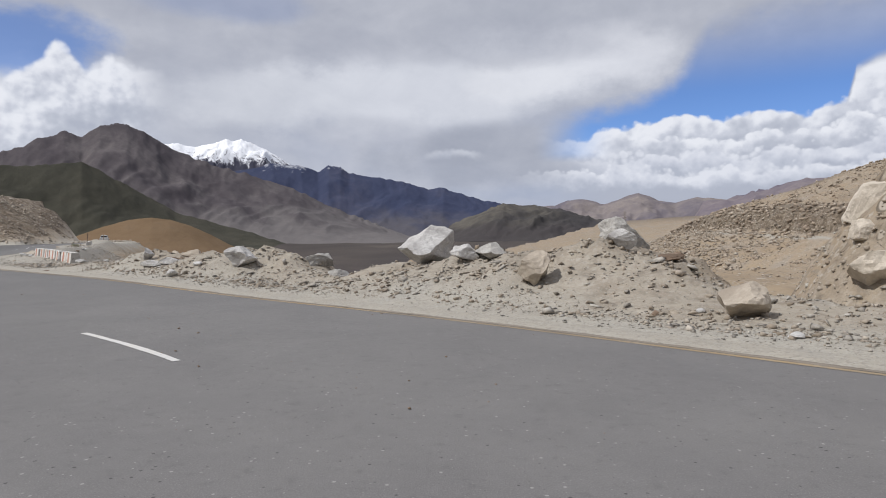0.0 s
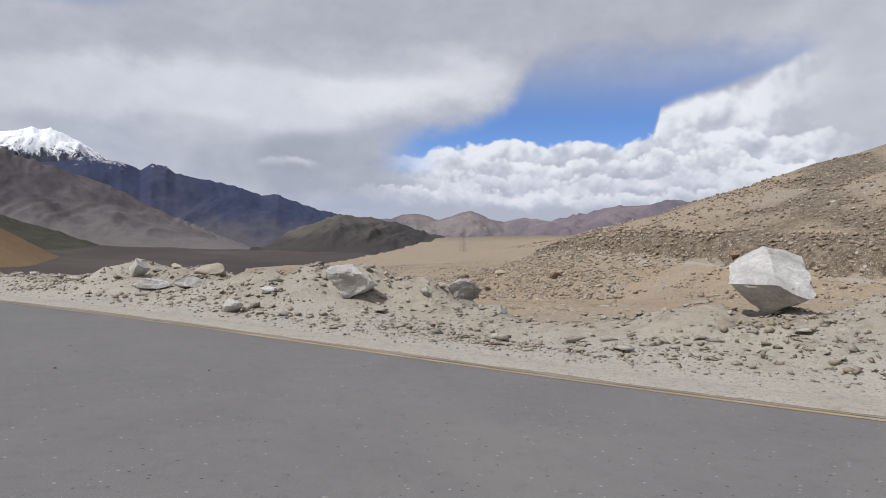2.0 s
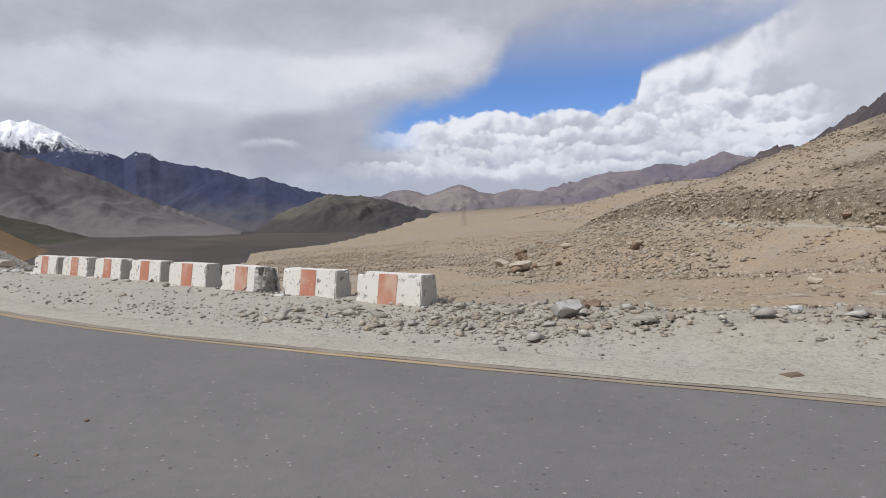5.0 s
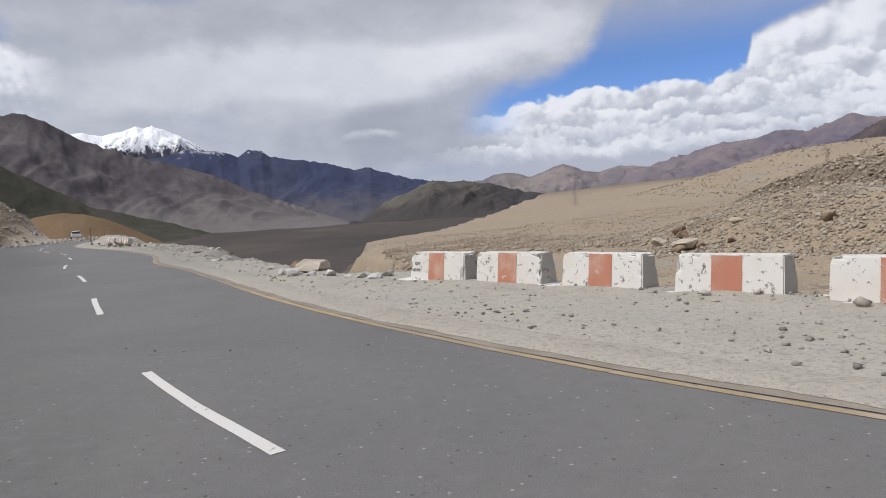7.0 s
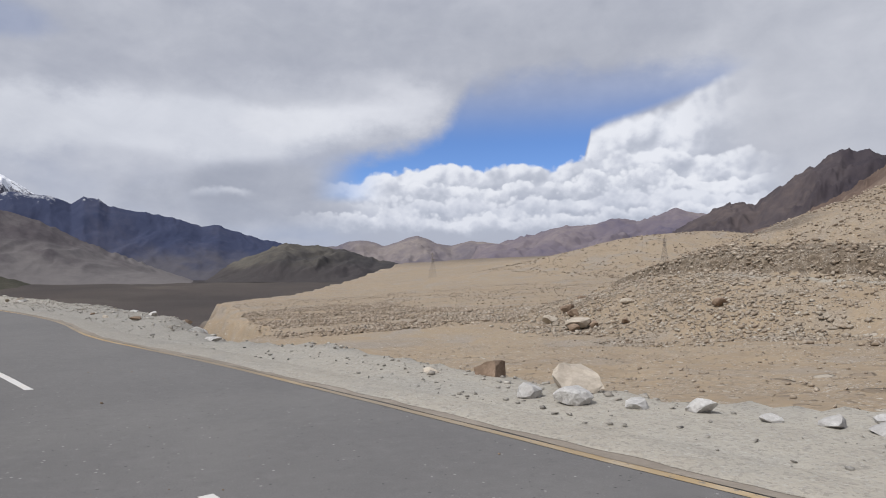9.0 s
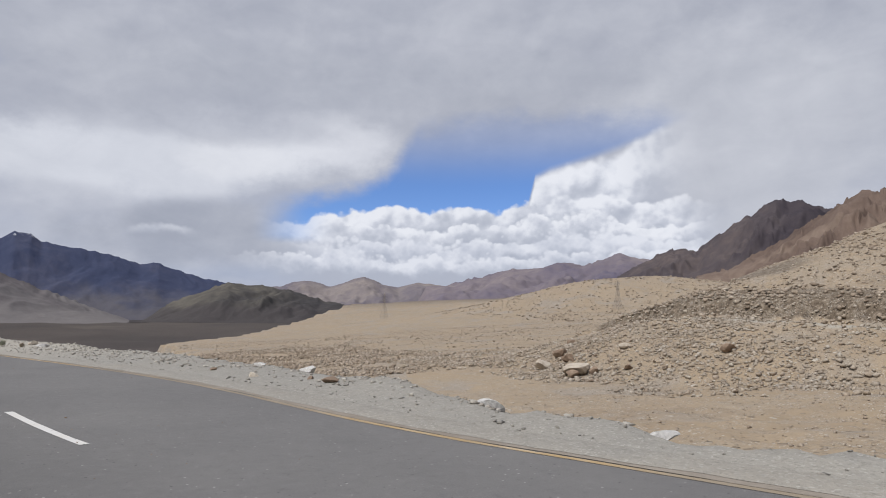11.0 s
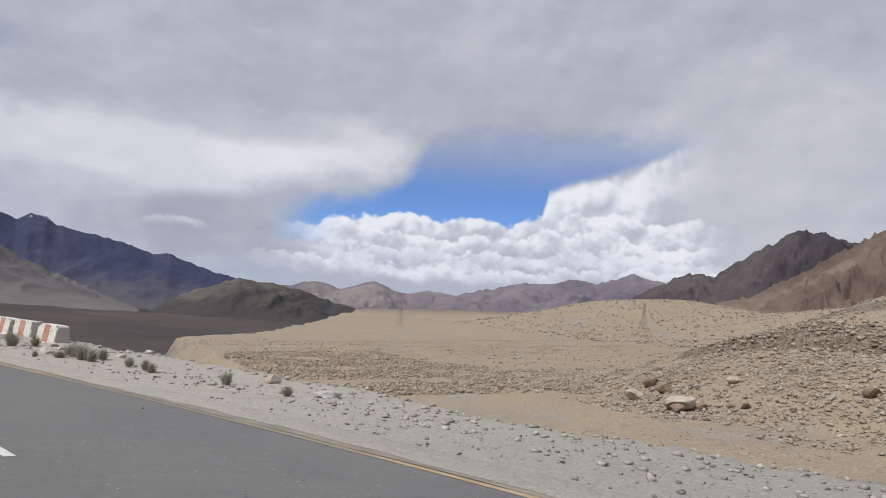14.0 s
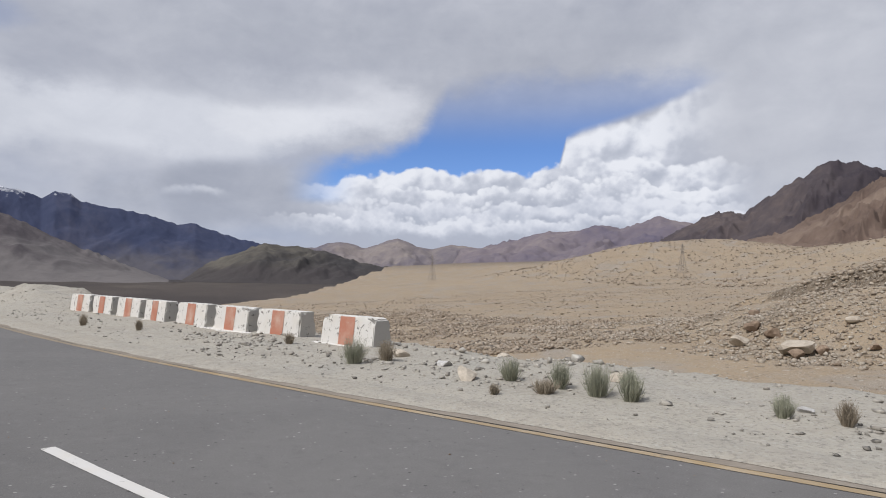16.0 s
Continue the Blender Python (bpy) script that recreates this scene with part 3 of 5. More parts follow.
CENTRE = [(19, -21), (8, -8), (-1.7, 4.7), (-4.0, 7.0), (-8.45, 11.5), (-10.4, 13.5), (-14.45, 18.15), (-18.7, 22.6), (-22.5, 27.4), (-25.2, 31.6), (-26.6, 34.0),
          (-28.7, 38.9), (-30.3, 43.0), (-32.6, 48.6), (-35.2, 54.0), (-36.3, 57.1), (-38.2, 62.5), (-39.4, 65.2), (-41.8, 71.0), (-43.0, 73.2), (-46.0, 78.5),
          (-49.0, 84.6), (-51.8, 91.4), (-54.6, 98.9), (-57.4, 107.4), (-60.3, 118.2), (-64.3, 131.5), (-71.5, 148), (-85, 167), (-110, 186)]


def smooth_line(points, gap=0.4):
    """Evenly spaced points along a soft curve through the given ones."""
    p = np.array(points, float)
    q = np.vstack([2 * p[0] - p[1], p, 2 * p[-1] - p[-2]])
    out = []
    for k in range(1, len(q) - 2):
        n = max(2, int(np.linalg.norm(q[k + 1] - q[k]) / 0.1))
        t = np.linspace(0, 1, n, endpoint=False)[:, None]
        out.append(0.5 * (2 * q[k] + (q[k + 1] - q[k - 1]) * t + (2 * q[k - 1] - 5 * q[k] + 4 * q[k + 1] - q[k + 2]) * t**2
                          + (3 * q[k] - q[k - 1] - 3 * q[k + 1] + q[k + 2]) * t**3))
    line = np.vstack(out)
    kernel = np.ones(41) / 41
    soft = np.stack([np.convolve(np.pad(line[:, i], 20, mode="edge"), kernel, "valid") for i in (0, 1)], -1)
    along = np.r_[0, np.cumsum(np.linalg.norm(np.diff(soft, axis=0), axis=1))]
    s = np.arange(0, along[-1], gap)
    return np.stack([np.interp(s, along, soft[:, i]) for i in (0, 1)], -1), s


def normals_of(line):
    d = np.gradient(line, axis=0)
    d /= np.linalg.norm(d, axis=1)[:, None]
    return np.stack([d[:, 1], -d[:, 0]], -1)      # to the right of the way


edge_line, edge_s = smooth_line(EDGE)
edge_n = normals_of(edge_line)
centre_line, centre_s = smooth_line(CENTRE)
centre_n = normals_of(centre_line)


def road_offset(x, y):
    """How far points lie outside the asphalt's valley edge (negative: on the road side)."""
    shape, flat_x, flat_y = x.shape, x.ravel(), y.ravel()
    out = np.empty(len(flat_x))
    coarse, cn = edge_line[::3], edge_n[::3]
    for a in range(0, len(flat_x), 20000):
        dx = flat_x[a:a + 20000, None] - coarse[None, :, 0]
        dy = flat_y[a:a + 20000, None] - coarse[None, :, 1]
        k = np.argmin(dx * dx + dy * dy, axis=1)
        r = np.arange(len(k))
        side = dx[r, k] * cn[k, 0] + dy[r, k] * cn[k, 1]
        dist = np.sqrt(dx[r, k]**2 + dy[r, k]**2)
        out[a:a + 20000] = np.where(dist < 3, side, np.sign(side) * dist)
    return out.reshape(shape)


# ---- the lie of the land ----
EYE_HEIGHT, HUB = 1.35, (-25.0, 30.0)
MOUNDS = [(0.6, 14.6, 2.0, 0.34), (2.2, 12.8, 2.0, 0.42), (5.6, 12.3, 2.3, 1.25), (-4.6, 19.5, 1.6, 0.38), (-2.7, 19.8, 1.3, 0.95), (8.0, 12.0, 2.4, 0.5),
          (-6.4, 20.0, 1.5, 0.55), (-9.4, 22.3, 1.3, 0.36), (-8.0, 22.6, 1.3, 0.30), (3.1, 10.8, 1.1, 0.14), (-12.2, 24.8, 1.2, 0.22), (-28.4, 47.8, 1.5, 0.45), (-29.6, 50.6, 1.3, 0.35),
          (-30.5, 57.5, 2.0, 0.16), (-29.6, 53.5, 1.4, 0.22), (-27.6, 50.5, 1.4, 0.22), (-51.2, 104.5, 3.6, 0.65),
          (-9.5, 22.5, 2.0, 0.15), (-26.8, 62.0, 3.0, -0.3)]



def shoulder_width(x, y):
    """How far the level gravel reaches from the asphalt."""
    return np.interp(y, [-10, 30, 36, 41.3, 43.5, 47, 51.5, 55, 58, 62, 68, 76, 84], [4.2, 4.2, 3.9, 3.6, 2.1, 1.9, 1.2, 1.7, 2.4, 3.0, 3.3, 3.7, 4.2]) + 0.35 * fractal(x / 5, y / 5, 3, 33)


def land(x, y, detail=True):
    d = road_offset(x, y)
    # gully floor, then the fan beyond
    floor_z = -1.0 - 0.092 * np.clip(y - 36, 0, 500) + 0.012 * np.clip(x - 5, -30, 60)
    fan = -5.9 + 0.0574 * np.clip(x, -60, 700) - 0.022 * np.clip(y, 0, 900) + 0.06 * np.clip(np.hypot(x + 46, y - 74) - 640, 0, 700)
    base = floor_z + (fan - floor_z) * step(95, 175, y)
    edge_x = -14 - 75 * (1 - step(100, 190, y)) + 0.51 * np.clip(y - 566, 0, 2000)
    r = np.hypot(x - HUB[0], y - HUB[1])
    valley = -62 + 40 * step(900, 1950, r) + 2.0 * fractal(x / 90, y / 90, 3, 5)
    over = np.clip(edge_x - x + 9 * fractal(x / 25, y / 25, 4, 9), 0, 4000)
    drop = over * 0.62 + 0.7 * np.clip(over, 0, 9)
    base = soft_max(base - drop, valley, 4.0)
    gone = step(1150, 1500, r)
    base = base * (1 - gone) + valley * gone
    # hillside with the bench of an old track
    bench_x = 62 - 0.115 * (np.clip(y, -40, 170) - 90)
    bench_z = -0.3 + 0.035 * (np.clip(y, 20, 150) - 90)
    w = x - bench_x + 1.5 * fractal(x / 14, y / 14, 2, 21)
    hill = np.where(w < 0, 0.34 * np.maximum(w, -13) + 0.56 * np.minimum(w + 13, 0), 0.02 * w)
    hill = hill + 3.6 * step(3.0, 6.0, w) + np.where(w > 5.6, 0.313 * np.clip(w - 5.6, 0, 109) + 0.126 * np.clip(w - 115, 0, 200), 0)
    hill = hill + 0.19 * np.clip(118 - y, 0, 90) * step(12, 50, w)
    hill = bench_z + hill
    north = step(138, 233, y)
    hill = hill * (1 - north) + np.minimum(hill, base - 6.0 - 0.185 * np.clip(w, 0, 200)) * north
    z = soft_max(base, hill, 2.0)
    # rounded hill over the fan, bank beyond the bend
    z = z + 33 * np.exp(-(((x - 427) / 174)**2 + ((y - 645) / 103)**2)) + 28 * np.exp(-(((x - 470) / 90)**2 + ((y - 430) / 110)**2))
    bank = np.clip(-62 + 0.25 * (115 - y) - x + 2 * fractal(x / 8, y / 8, 3, 19), 0, 17) * 0.55 * step(98, 112, y) * step(230, 170, y)
    # the road's own platform
    width = shoulder_width(x, y)
    platform = np.where(d > 0, 0.03 * np.clip(d, 0, 2) - 0.06 * step(0.7, 0.2, d), -0.07) - 0.62 * np.clip(d - width, 0, 200)
    left = d + 17
    platform = platform + np.where(left < 0, 0.25 * -left * step(0, 5, -left), 0)
    for mx, my, mr, mh in MOUNDS:
        platform = platform + mh * (1 + 0.35 * fractal(x / 0.9, y / 0.9, 3, 35)) * np.exp(-((x - mx)**2 + (y - my)**2) / (mr * mr)) * step(0.6, 2.5, d)
    z = soft_max(z, platform, 0.5)
    from_bank = np.hypot(x - 11.6, y - 9.5)
    z = soft_max(z, 5.7 * np.exp(-from_bank**2 / 7.84) - 0.6 - np.clip(from_bank - 3.5, 0, 900), 0.4)     # stony bank by the road
    z = np.where(d < -7.8, np.maximum(z, bank), z)
    if detail:
        near = np.exp(-np.clip(d, 0, 400) / 120)
        z = z - 0.55 * step(-22, -8, w) * step(2, -3, w) * np.clip(ridged(y / 9 + 0.3 * fractal(x / 20, y / 20, 2, 67), x / 60, 2, 65), 0, 1)**2 * step(20, 60, d)
        z = z + step(0.1, 2.2, d) * (0.035 * fractal(x / 1.3, y / 1.3, 4, 41) + (0.05 + 0.17 * step(30, 22, y)) * ridged(x / 2.2, y / 2.2, 4, 43) * step(1.8, 4.0, d) + 0.055 * step(30, 22, y) * ridged(x / 0.8, y / 0.8, 3, 45) * step(1.5, 2.6, d) * step(14, 9, d) + (0.05 + 0.06 * step(40, 25, y)) * fractal(x / 5, y / 5, 3, 47) * step(3, 7, d))
        z = z + step(6, 30, d) * (0.34 * fractal(x / 16, y / 16, 2, 51) * (0.2 + 0.8 * step(175, 115, y)) + 0.22 * fractal(x / 4, y / 4, 3, 53) * step(175, 110, y) + 0.10 * ridged(x / 5, y / 9, 3, 57) * near * step(60, 20, d))
        z = z + step(150, 500, r) * 1.3 * fractal(x / 90, y / 90, 2, 61) * (1 - gone * 0.5)
    z = np.where(d < 0.02, np.minimum(z, np.where((d > -16.5) & (bank < 0.02), -0.07, z)), z)
    return z, d, base, w, r


def spaced(spans):
    out = [np.arange(a, b, g) for a, b, g in spans]
    return np.concatenate(out + [[spans[-1][1]]])


gx = spaced([(-4600, -1000, 200), (-1000, -300, 50), (-300, -120, 10), (-120, -62, 2.5), (-62, 16, 0.3), (16, 110, 0.9), (110, 240, 3.5),
             (240, 700, 13), (700, 1400, 50), (1400, 4600, 200)])
gy = spaced([(-1600, -300, 100), (-300, -60, 20), (-60, -6, 2.5), (-6, 112, 0.3), (112, 230, 1.1), (230, 420, 4), (420, 1000, 12),
             (1000, 1500, 40), (1500, 4600, 150)])
GX, GY = np.meshgrid(gx, gy)
GZ, GD, GB, GW, GR = land(GX, GY)
ground_mesh = grid_mesh("ground", GX, GY, GZ, GROUND)
on_bank = step(0.3, 1.0, GZ) * step(-6.5, -8, GD)
early = step(30, 22, GY) * step(1.3, 3.2, GD + 0.8 * fractal(GX / 3, GY / 3, 3, 73)) * step(16, 11, GD)
gravel_mask = step(3.2, 0.2, GD - shoulder_width(GX, GY) + 0.9 * fractal(GX / 3, GY / 3, 4, 71)) * 0.95 * (1 - on_bank) * (1 - 0.35 * early)
gravel_mask = np.maximum(gravel_mask, 0.85 * step(-0.3, 0.3, GW) * step(2.8, 2.2, GW) * step(168, 150, GY) * step(40, 60, GD))
# where the far valley's painted cloud shade lies
valley_shade_mask = np.maximum(step(-20, -40, GZ) * step(60, 160, GR), step(1000, 1300, GR))
stony_mask = np.clip(step(3, 9, GD) * (0.30 + 0.5 * fractal(GX / 30, GY / 30, 3, 77)) + 1.2 * step(2.6, 3.8, GW) * step(13, 8, GW) * step(182, 160, GY)
                     + 0.50 * step(7, 14, GW) * step(195, 150, GY) - 0.5 * step(-1, 1, GW) * step(3.4, 2.6, GW) + 0.62 * early + 0.95 * on_bank, 0, 1)
cover = ground_mesh.color_attributes.new("cover", "FLOAT_COLOR", "POINT")
cover.data.foreach_set("color", np.stack([gravel_mask, valley_shade_mask, stony_mask, np.ones_like(GZ)], -1).astype(np.float32).ravel())
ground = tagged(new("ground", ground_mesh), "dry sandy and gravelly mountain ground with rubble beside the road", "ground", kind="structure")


def on_ground(x, y):
    """Heights of the ground's mesh under arrays of places."""
    i = np.clip(np.searchsorted(gx, x) - 1, 0, len(gx) - 2)
    j = np.clip(np.searchsorted(gy, y) - 1, 0, len(gy) - 2)
    u, v = (x - gx[i]) / (gx[i + 1] - gx[i]), (y - gy[j]) / (gy[j + 1] - gy[j])
    return (GZ[j, i] * (1 - u) + GZ[j, i + 1] * u) * (1 - v) + (GZ[j + 1, i] * (1 - u) + GZ[j + 1, i + 1] * u) * v


def height_at(x, y):
    return float(on_ground(np.array([float(x)]), np.array([float(y)]))[0])


# ---- road, kerbless, with its painted lines ----
road_w = np.interp(edge_s, [0, 60, 110, 400], [13.5, 12.5, 9.0, 7.4])
offs = np.concatenate([[0.16, 0.10], -np.linspace(0.12, 1, 22)])
RX = edge_line[:, 0, None] + edge_n[:, 0, None] * np.where(offs < -0.01, offs * road_w[:, None], offs)
RY = edge_line[:, 1, None] + edge_n[:, 1, None] * np.where(offs < -0.01, offs * road_w[:, None], offs)
ragged_edge = 0.05 * fractal(edge_s / 1.3, edge_s * 0 + 3.3, 4, 81)
for k in (0, 1):
    RX[:, k] += edge_n[:, 0] * ragged_edge
    RY[:, k] += edge_n[:, 1] * ragged_edge
RZ = np.zeros_like(RX)
road_mesh = grid_mesh("road", RX, RY, RZ, ASPHALT)
far_lane = road_mesh.attributes.new("far_lane", "FLOAT", "POINT")
from_edge = np.where(offs < -0.01, offs * road_w[:, None], offs) + 0.4 * fractal(RX / 4, RY / 4, 2, 89)
far_lane.data.foreach_set("value", (0.35 + 0.65 * step(-2.5, -5.5, from_edge)).astype(np.float32).ravel())
road = tagged(new("road", road_mesh), "worn grey asphalt mountain road curving along the slope", "road", kind="structure")


def painted_strip(name, line, nrm, inner, outer, a, b, z=0.012, mat=None, frayed=0.0):
    p, n = line[a:b], nrm[a:b]
    o = np.array([inner, outer])[None, :] + frayed * np.stack([fractal(np.arange(a, b) / 4.0, np.full(b - a, k * 7.7), 3, 91) for k in (0, 1)], -1)
    return grid_mesh(name, p[:, 0, None] + n[:, 0, None] * o, p[:, 1, None] + n[:, 1, None] * o, np.full((len(p), 2), z), mat, False)


edge_mark = tagged(new("edge_line", painted_strip("edge_line", edge_line, edge_n, -0.17, -0.075, 0, len(edge_line), 0.004, YELLOW_LINE, 0.014)),
                   "faded yellow line painted along the asphalt edge", "road marking", kind="structure")
tagged(new("dust_strip", painted_strip("dust_strip", edge_line, edge_n, -0.065, 0.13, 0, len(edge_line), 0.007, DUST, 0.03)),
       "brown dust gathered along the asphalt edge", "road edge", kind="structure")
dash_line, dash_s = smooth_line(CENTRE, 0.25)
dash_n = normals_of(dash_line)
# dust and grit that covers the asphalt's ragged edge
verge_line, verge_s = smooth_line(EDGE, 0.12)
verge_n = normals_of(verge_line)
vo = np.array([0.05, 0.10, 0.18, 0.34, 0.6, 0.95])[None, :] + np.array([1, 1, 0.8, 0.5, 0, 0])[None, :] * (
    0.045 * fractal(verge_s / 0.7, verge_s * 0 + 5.5, 4, 85) + 0.05 * fractal(verge_s / 5, verge_s * 0 + 2.5, 2, 86))[:, None]
VX = verge_line[:, 0, None] + verge_n[:, 0, None] * vo
VY = verge_line[:, 1, None] + verge_n[:, 1, None] * vo
VZ = np.array([0.010, 0.022, 0.030, 0.036, 0.035, -0.03])[None, :] + 0.008 * fractal(VX / 0.4, VY / 0.4, 3, 87) * np.array([0, 0.4, 1, 1, 1, 0])[None, :]
verge_mesh = grid_mesh("verge", VX, VY, VZ, GROUND)
verge_cover = verge_mesh.color_attributes.new("cover", "FLOAT_COLOR", "POINT")
verge_cover.data.foreach_set("color", np.tile(np.array([0.9, 0, 0, 1], np.float32), VX.size))
tagged(new("verge", verge_mesh), "dusty gravel verge overlapping the asphalt edge", "verge", kind="structure")


def nearest_on(line, p):
    return int(np.argmin(np.hypot(line[:, 0] - p[0], line[:, 1] - p[1])))


def build_dashes():
    for x, y in ((7.2, -6.2), (-1.75, 4.72), (-8.3, 11.4), (-14.4, 18.1), (-19.7, 24.0), (-25.2, 31.6), (-28.7, 38.9), (-31.8, 46.6), (-35.1, 54.2),
                 (-38.1, 62.5), (-41.5, 70.4), (-45.4, 77.1), (-49.0, 84.6), (-51.9, 91.6), (-54.8, 99.5)):
        a = nearest_on(dash_line, (x, y))
        me = painted_strip("lane_dash", dash_line, dash_n, -0.048, 0.048, a, a + 13, 0.004, WHITE_LINE, 0.008)
        tagged(new("lane_dash", me), "white dash of the centre line painted on grey asphalt", "road marking", "dashes of the centre line")


build_dashes()


# ---- mountains round the valley ----
def mountain(name, label, skyline, foot_r, ridge_r, foot_z, mat, seed, spur=0.35, jag=6.0, freq=0.006, finish=3.0, step_deg=0.11, power=1.25):
    """A range seen from the valley: its crest follows bearings and heights in degrees, its flanks fall in spurs to the foot."""
    b = np.array([p[0] for p in skyline], float)
    h = np.array([p[1] for p in skyline], float)
    bb = np.arange(b[0] - finish, b[-1] + finish, step_deg)
    crest = np.interp(bb, np.r_[b[0] - finish, b, b[-1] + finish], np.r_[-3, h, -3])
    arc = np.radians(bb) * ridge_r
    crest_z = ridge_r * np.tan(np.radians(crest)) + EYE_HEIGHT
    q = np.concatenate([np.linspace(0, 1, 58) ** 0.9, [1.08, 1.3, 1.8]])
    B, Q = np.meshgrid(bb, q, indexing="ij")
    radius = foot_r + (ridge_r - foot_r) * Q
    X = HUB[0] + radius * np.sin(np.radians(B))
    Y = HUB[1] + radius * np.cos(np.radians(B))
    body = np.where(Q <= 1, np.abs(Q) ** power, 1 - 1.2 * (Q - 1))
    wander = 60 * fractal(X * freq * 0.6, Y * freq * 0.6, 3, seed + 5)
    A = np.radians(B) * ridge_r + wander
    shear = A + 0.55 * (ridge_r - radius)
    folds = ridged(shear * freq * 0.7, Q * 0.8 + 3.1, 3, seed + 11)
    soft = fractal(X * freq, Y * freq, 4, seed + 17)
    fine = ridged(shear * freq * 3.0, Q * 4.5 + 1.3, 3, seed + 23)
    lift = 4 * np.clip(Q, 0, 1) * np.clip(1 - Q, 0, 1) * spur * (0.40 * folds + 0.25 * soft + 0.07 * fine)
    rise = np.maximum(crest_z - foot_z, 2)[:, None]
    Z = foot_z + rise * (body + lift)
    Z = Z + jag * ridged(A * freq * 2.2, Q * 2 + 1.7, 5, seed) * np.clip(Q, 0, 1) ** 5 * step(0, 40, rise)
    ob = new(name, grid_mesh(name, X, Y, Z, mat))
    return tagged(ob, label, "mountain")


# Blue tint and paler foot: distance haze put into the rock colour.
HAZE_BLUE = mountain_material("hazy_blue_range", [(0.32, (0.036, 0.046, 0.090)), (0.52, (0.050, 0.060, 0.108)), (0.7, (0.082, 0.086, 0.128))], snow=288, snow_cover=0.42, scree=((0.105, 0.100, 0.112), 15, 110, 170))
SNOWY = mountain_material("snowy_range", [(0.32, (0.045, 0.048, 0.072)), (0.52, (0.07, 0.07, 0.095)), (0.7, (0.11, 0.10, 0.12))], snow=325)
# Dark stops hold cloud shade; the pale lower colour holds sunlight on the slopes.
SCREE_SUN_SHADE = mountain_material("scree_mountain", [(0.36, (0.062, 0.054, 0.062)), (0.52, (0.098, 0.087, 0.093)), (0.66, (0.150, 0.135, 0.136))], scree=((0.168, 0.156, 0.154), 10, 110, 230))
# Olive-brown kept this dark because the hillside's shade is in the colour.
DARK_SLOPE = mountain_material("shaded_olive_slope", [(0.35, (0.040, 0.040, 0.032)), (0.52, (0.060, 0.058, 0.045)), (0.68, (0.085, 0.078, 0.060))])
OCHRE = mountain_material("ochre_spur", [(0.35, (0.150, 0.100, 0.058)), (0.52, (0.190, 0.130, 0.078)), (0.68, (0.150, 0.115, 0.080))])
# Greyed for haze; pale stop and dark foot paint sunlit tops and shaded ground.
BROWN_HILL = mountain_material("brown_hills", [(0.38, (0.056, 0.053, 0.055)), (0.52, (0.086, 0.080, 0.073)), (0.64, (0.140, 0.128, 0.108))], floor=((0.062, 0.056, 0.058), 8, 42, 60))
# Mauve tint and pale stops of these two ranges paint in the air's haze.
HAZY_MAUVE = mountain_material("mauve_range", [(0.35, (0.120, 0.108, 0.150)), (0.52, (0.180, 0.155, 0.175)), (0.68, (0.255, 0.220, 0.215))])
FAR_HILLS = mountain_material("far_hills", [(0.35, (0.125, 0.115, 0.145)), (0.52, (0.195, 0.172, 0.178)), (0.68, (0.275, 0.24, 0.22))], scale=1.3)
DARK_ROCK = mountain_material("dark_rock_peak", [(0.35, (0.050, 0.043, 0.052)), (0.52, (0.080, 0.068, 0.074)), (0.68, (0.13, 0.105, 0.10))], scale=1.6)
RUST = mountain_material("rust_slope", [(0.35, (0.095, 0.068, 0.058)), (0.52, (0.165, 0.122, 0.100)), (0.68, (0.25, 0.195, 0.155))], scale=1.8)

mountain("far_hills", "low brown hills closing the far valley, haze in their colour", [(7, 2.3), (9.2, 2.15), (10.4, 2.2), (11.4, 2.6), (12.3, 2.75), (13.4, 2.55), (14.3, 2.25), (15.4, 2.6), (16.3, 2.95), (17.0, 3.1), (17.8, 2.85), (18.6, 2.5), (19.8, 2.3), (21.3, 2.7), (22.4, 2.6), (24, 2.45), (27, 2.3)],
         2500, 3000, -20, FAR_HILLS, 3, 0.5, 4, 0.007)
mountain("hazy_blue_range", "dark blue-grey range with cloud on its crest, haze put into its colour", [(-25, 4.0), (-20.5, 4.6), (-18.8, 4.7), (-17.5, 4.6), (-16, 4.9), (-14.2, 5.2), (-12.6, 5.7), (-11.2, 5.5), (-10.3, 5.5), (-9, 5.0), (-8.2, 5.6), (-7.2, 5.4), (-6.5, 4.9), (-4.3, 4.6), (-2.1, 4.2), (0, 3.6), (1.3, 3.75), (3.3, 3.0), (6.1, 2.4), (8.5, 2.1)],
         2450, 2900, -20, HAZE_BLUE, 7, 0.20, 8, 0.0055)
mountain("snowy_peak", "snow-covered crest above dark rock", [(-24, 6.6), (-21, 6.9), (-20.2, 7.0), (-18.6, 6.8), (-17.4, 7.0), (-16.2, 7.45), (-15.7, 7.3), (-15.1, 7.45), (-14.4, 7.3), (-13.6, 6.9), (-12.6, 6.4), (-11.2, 5.5), (-8.5, 4.6), (-4, 3.2)],
         2700, 3300, -20, SNOWY, 12, 0.42, 9, 0.007, 4.0, 0.06)
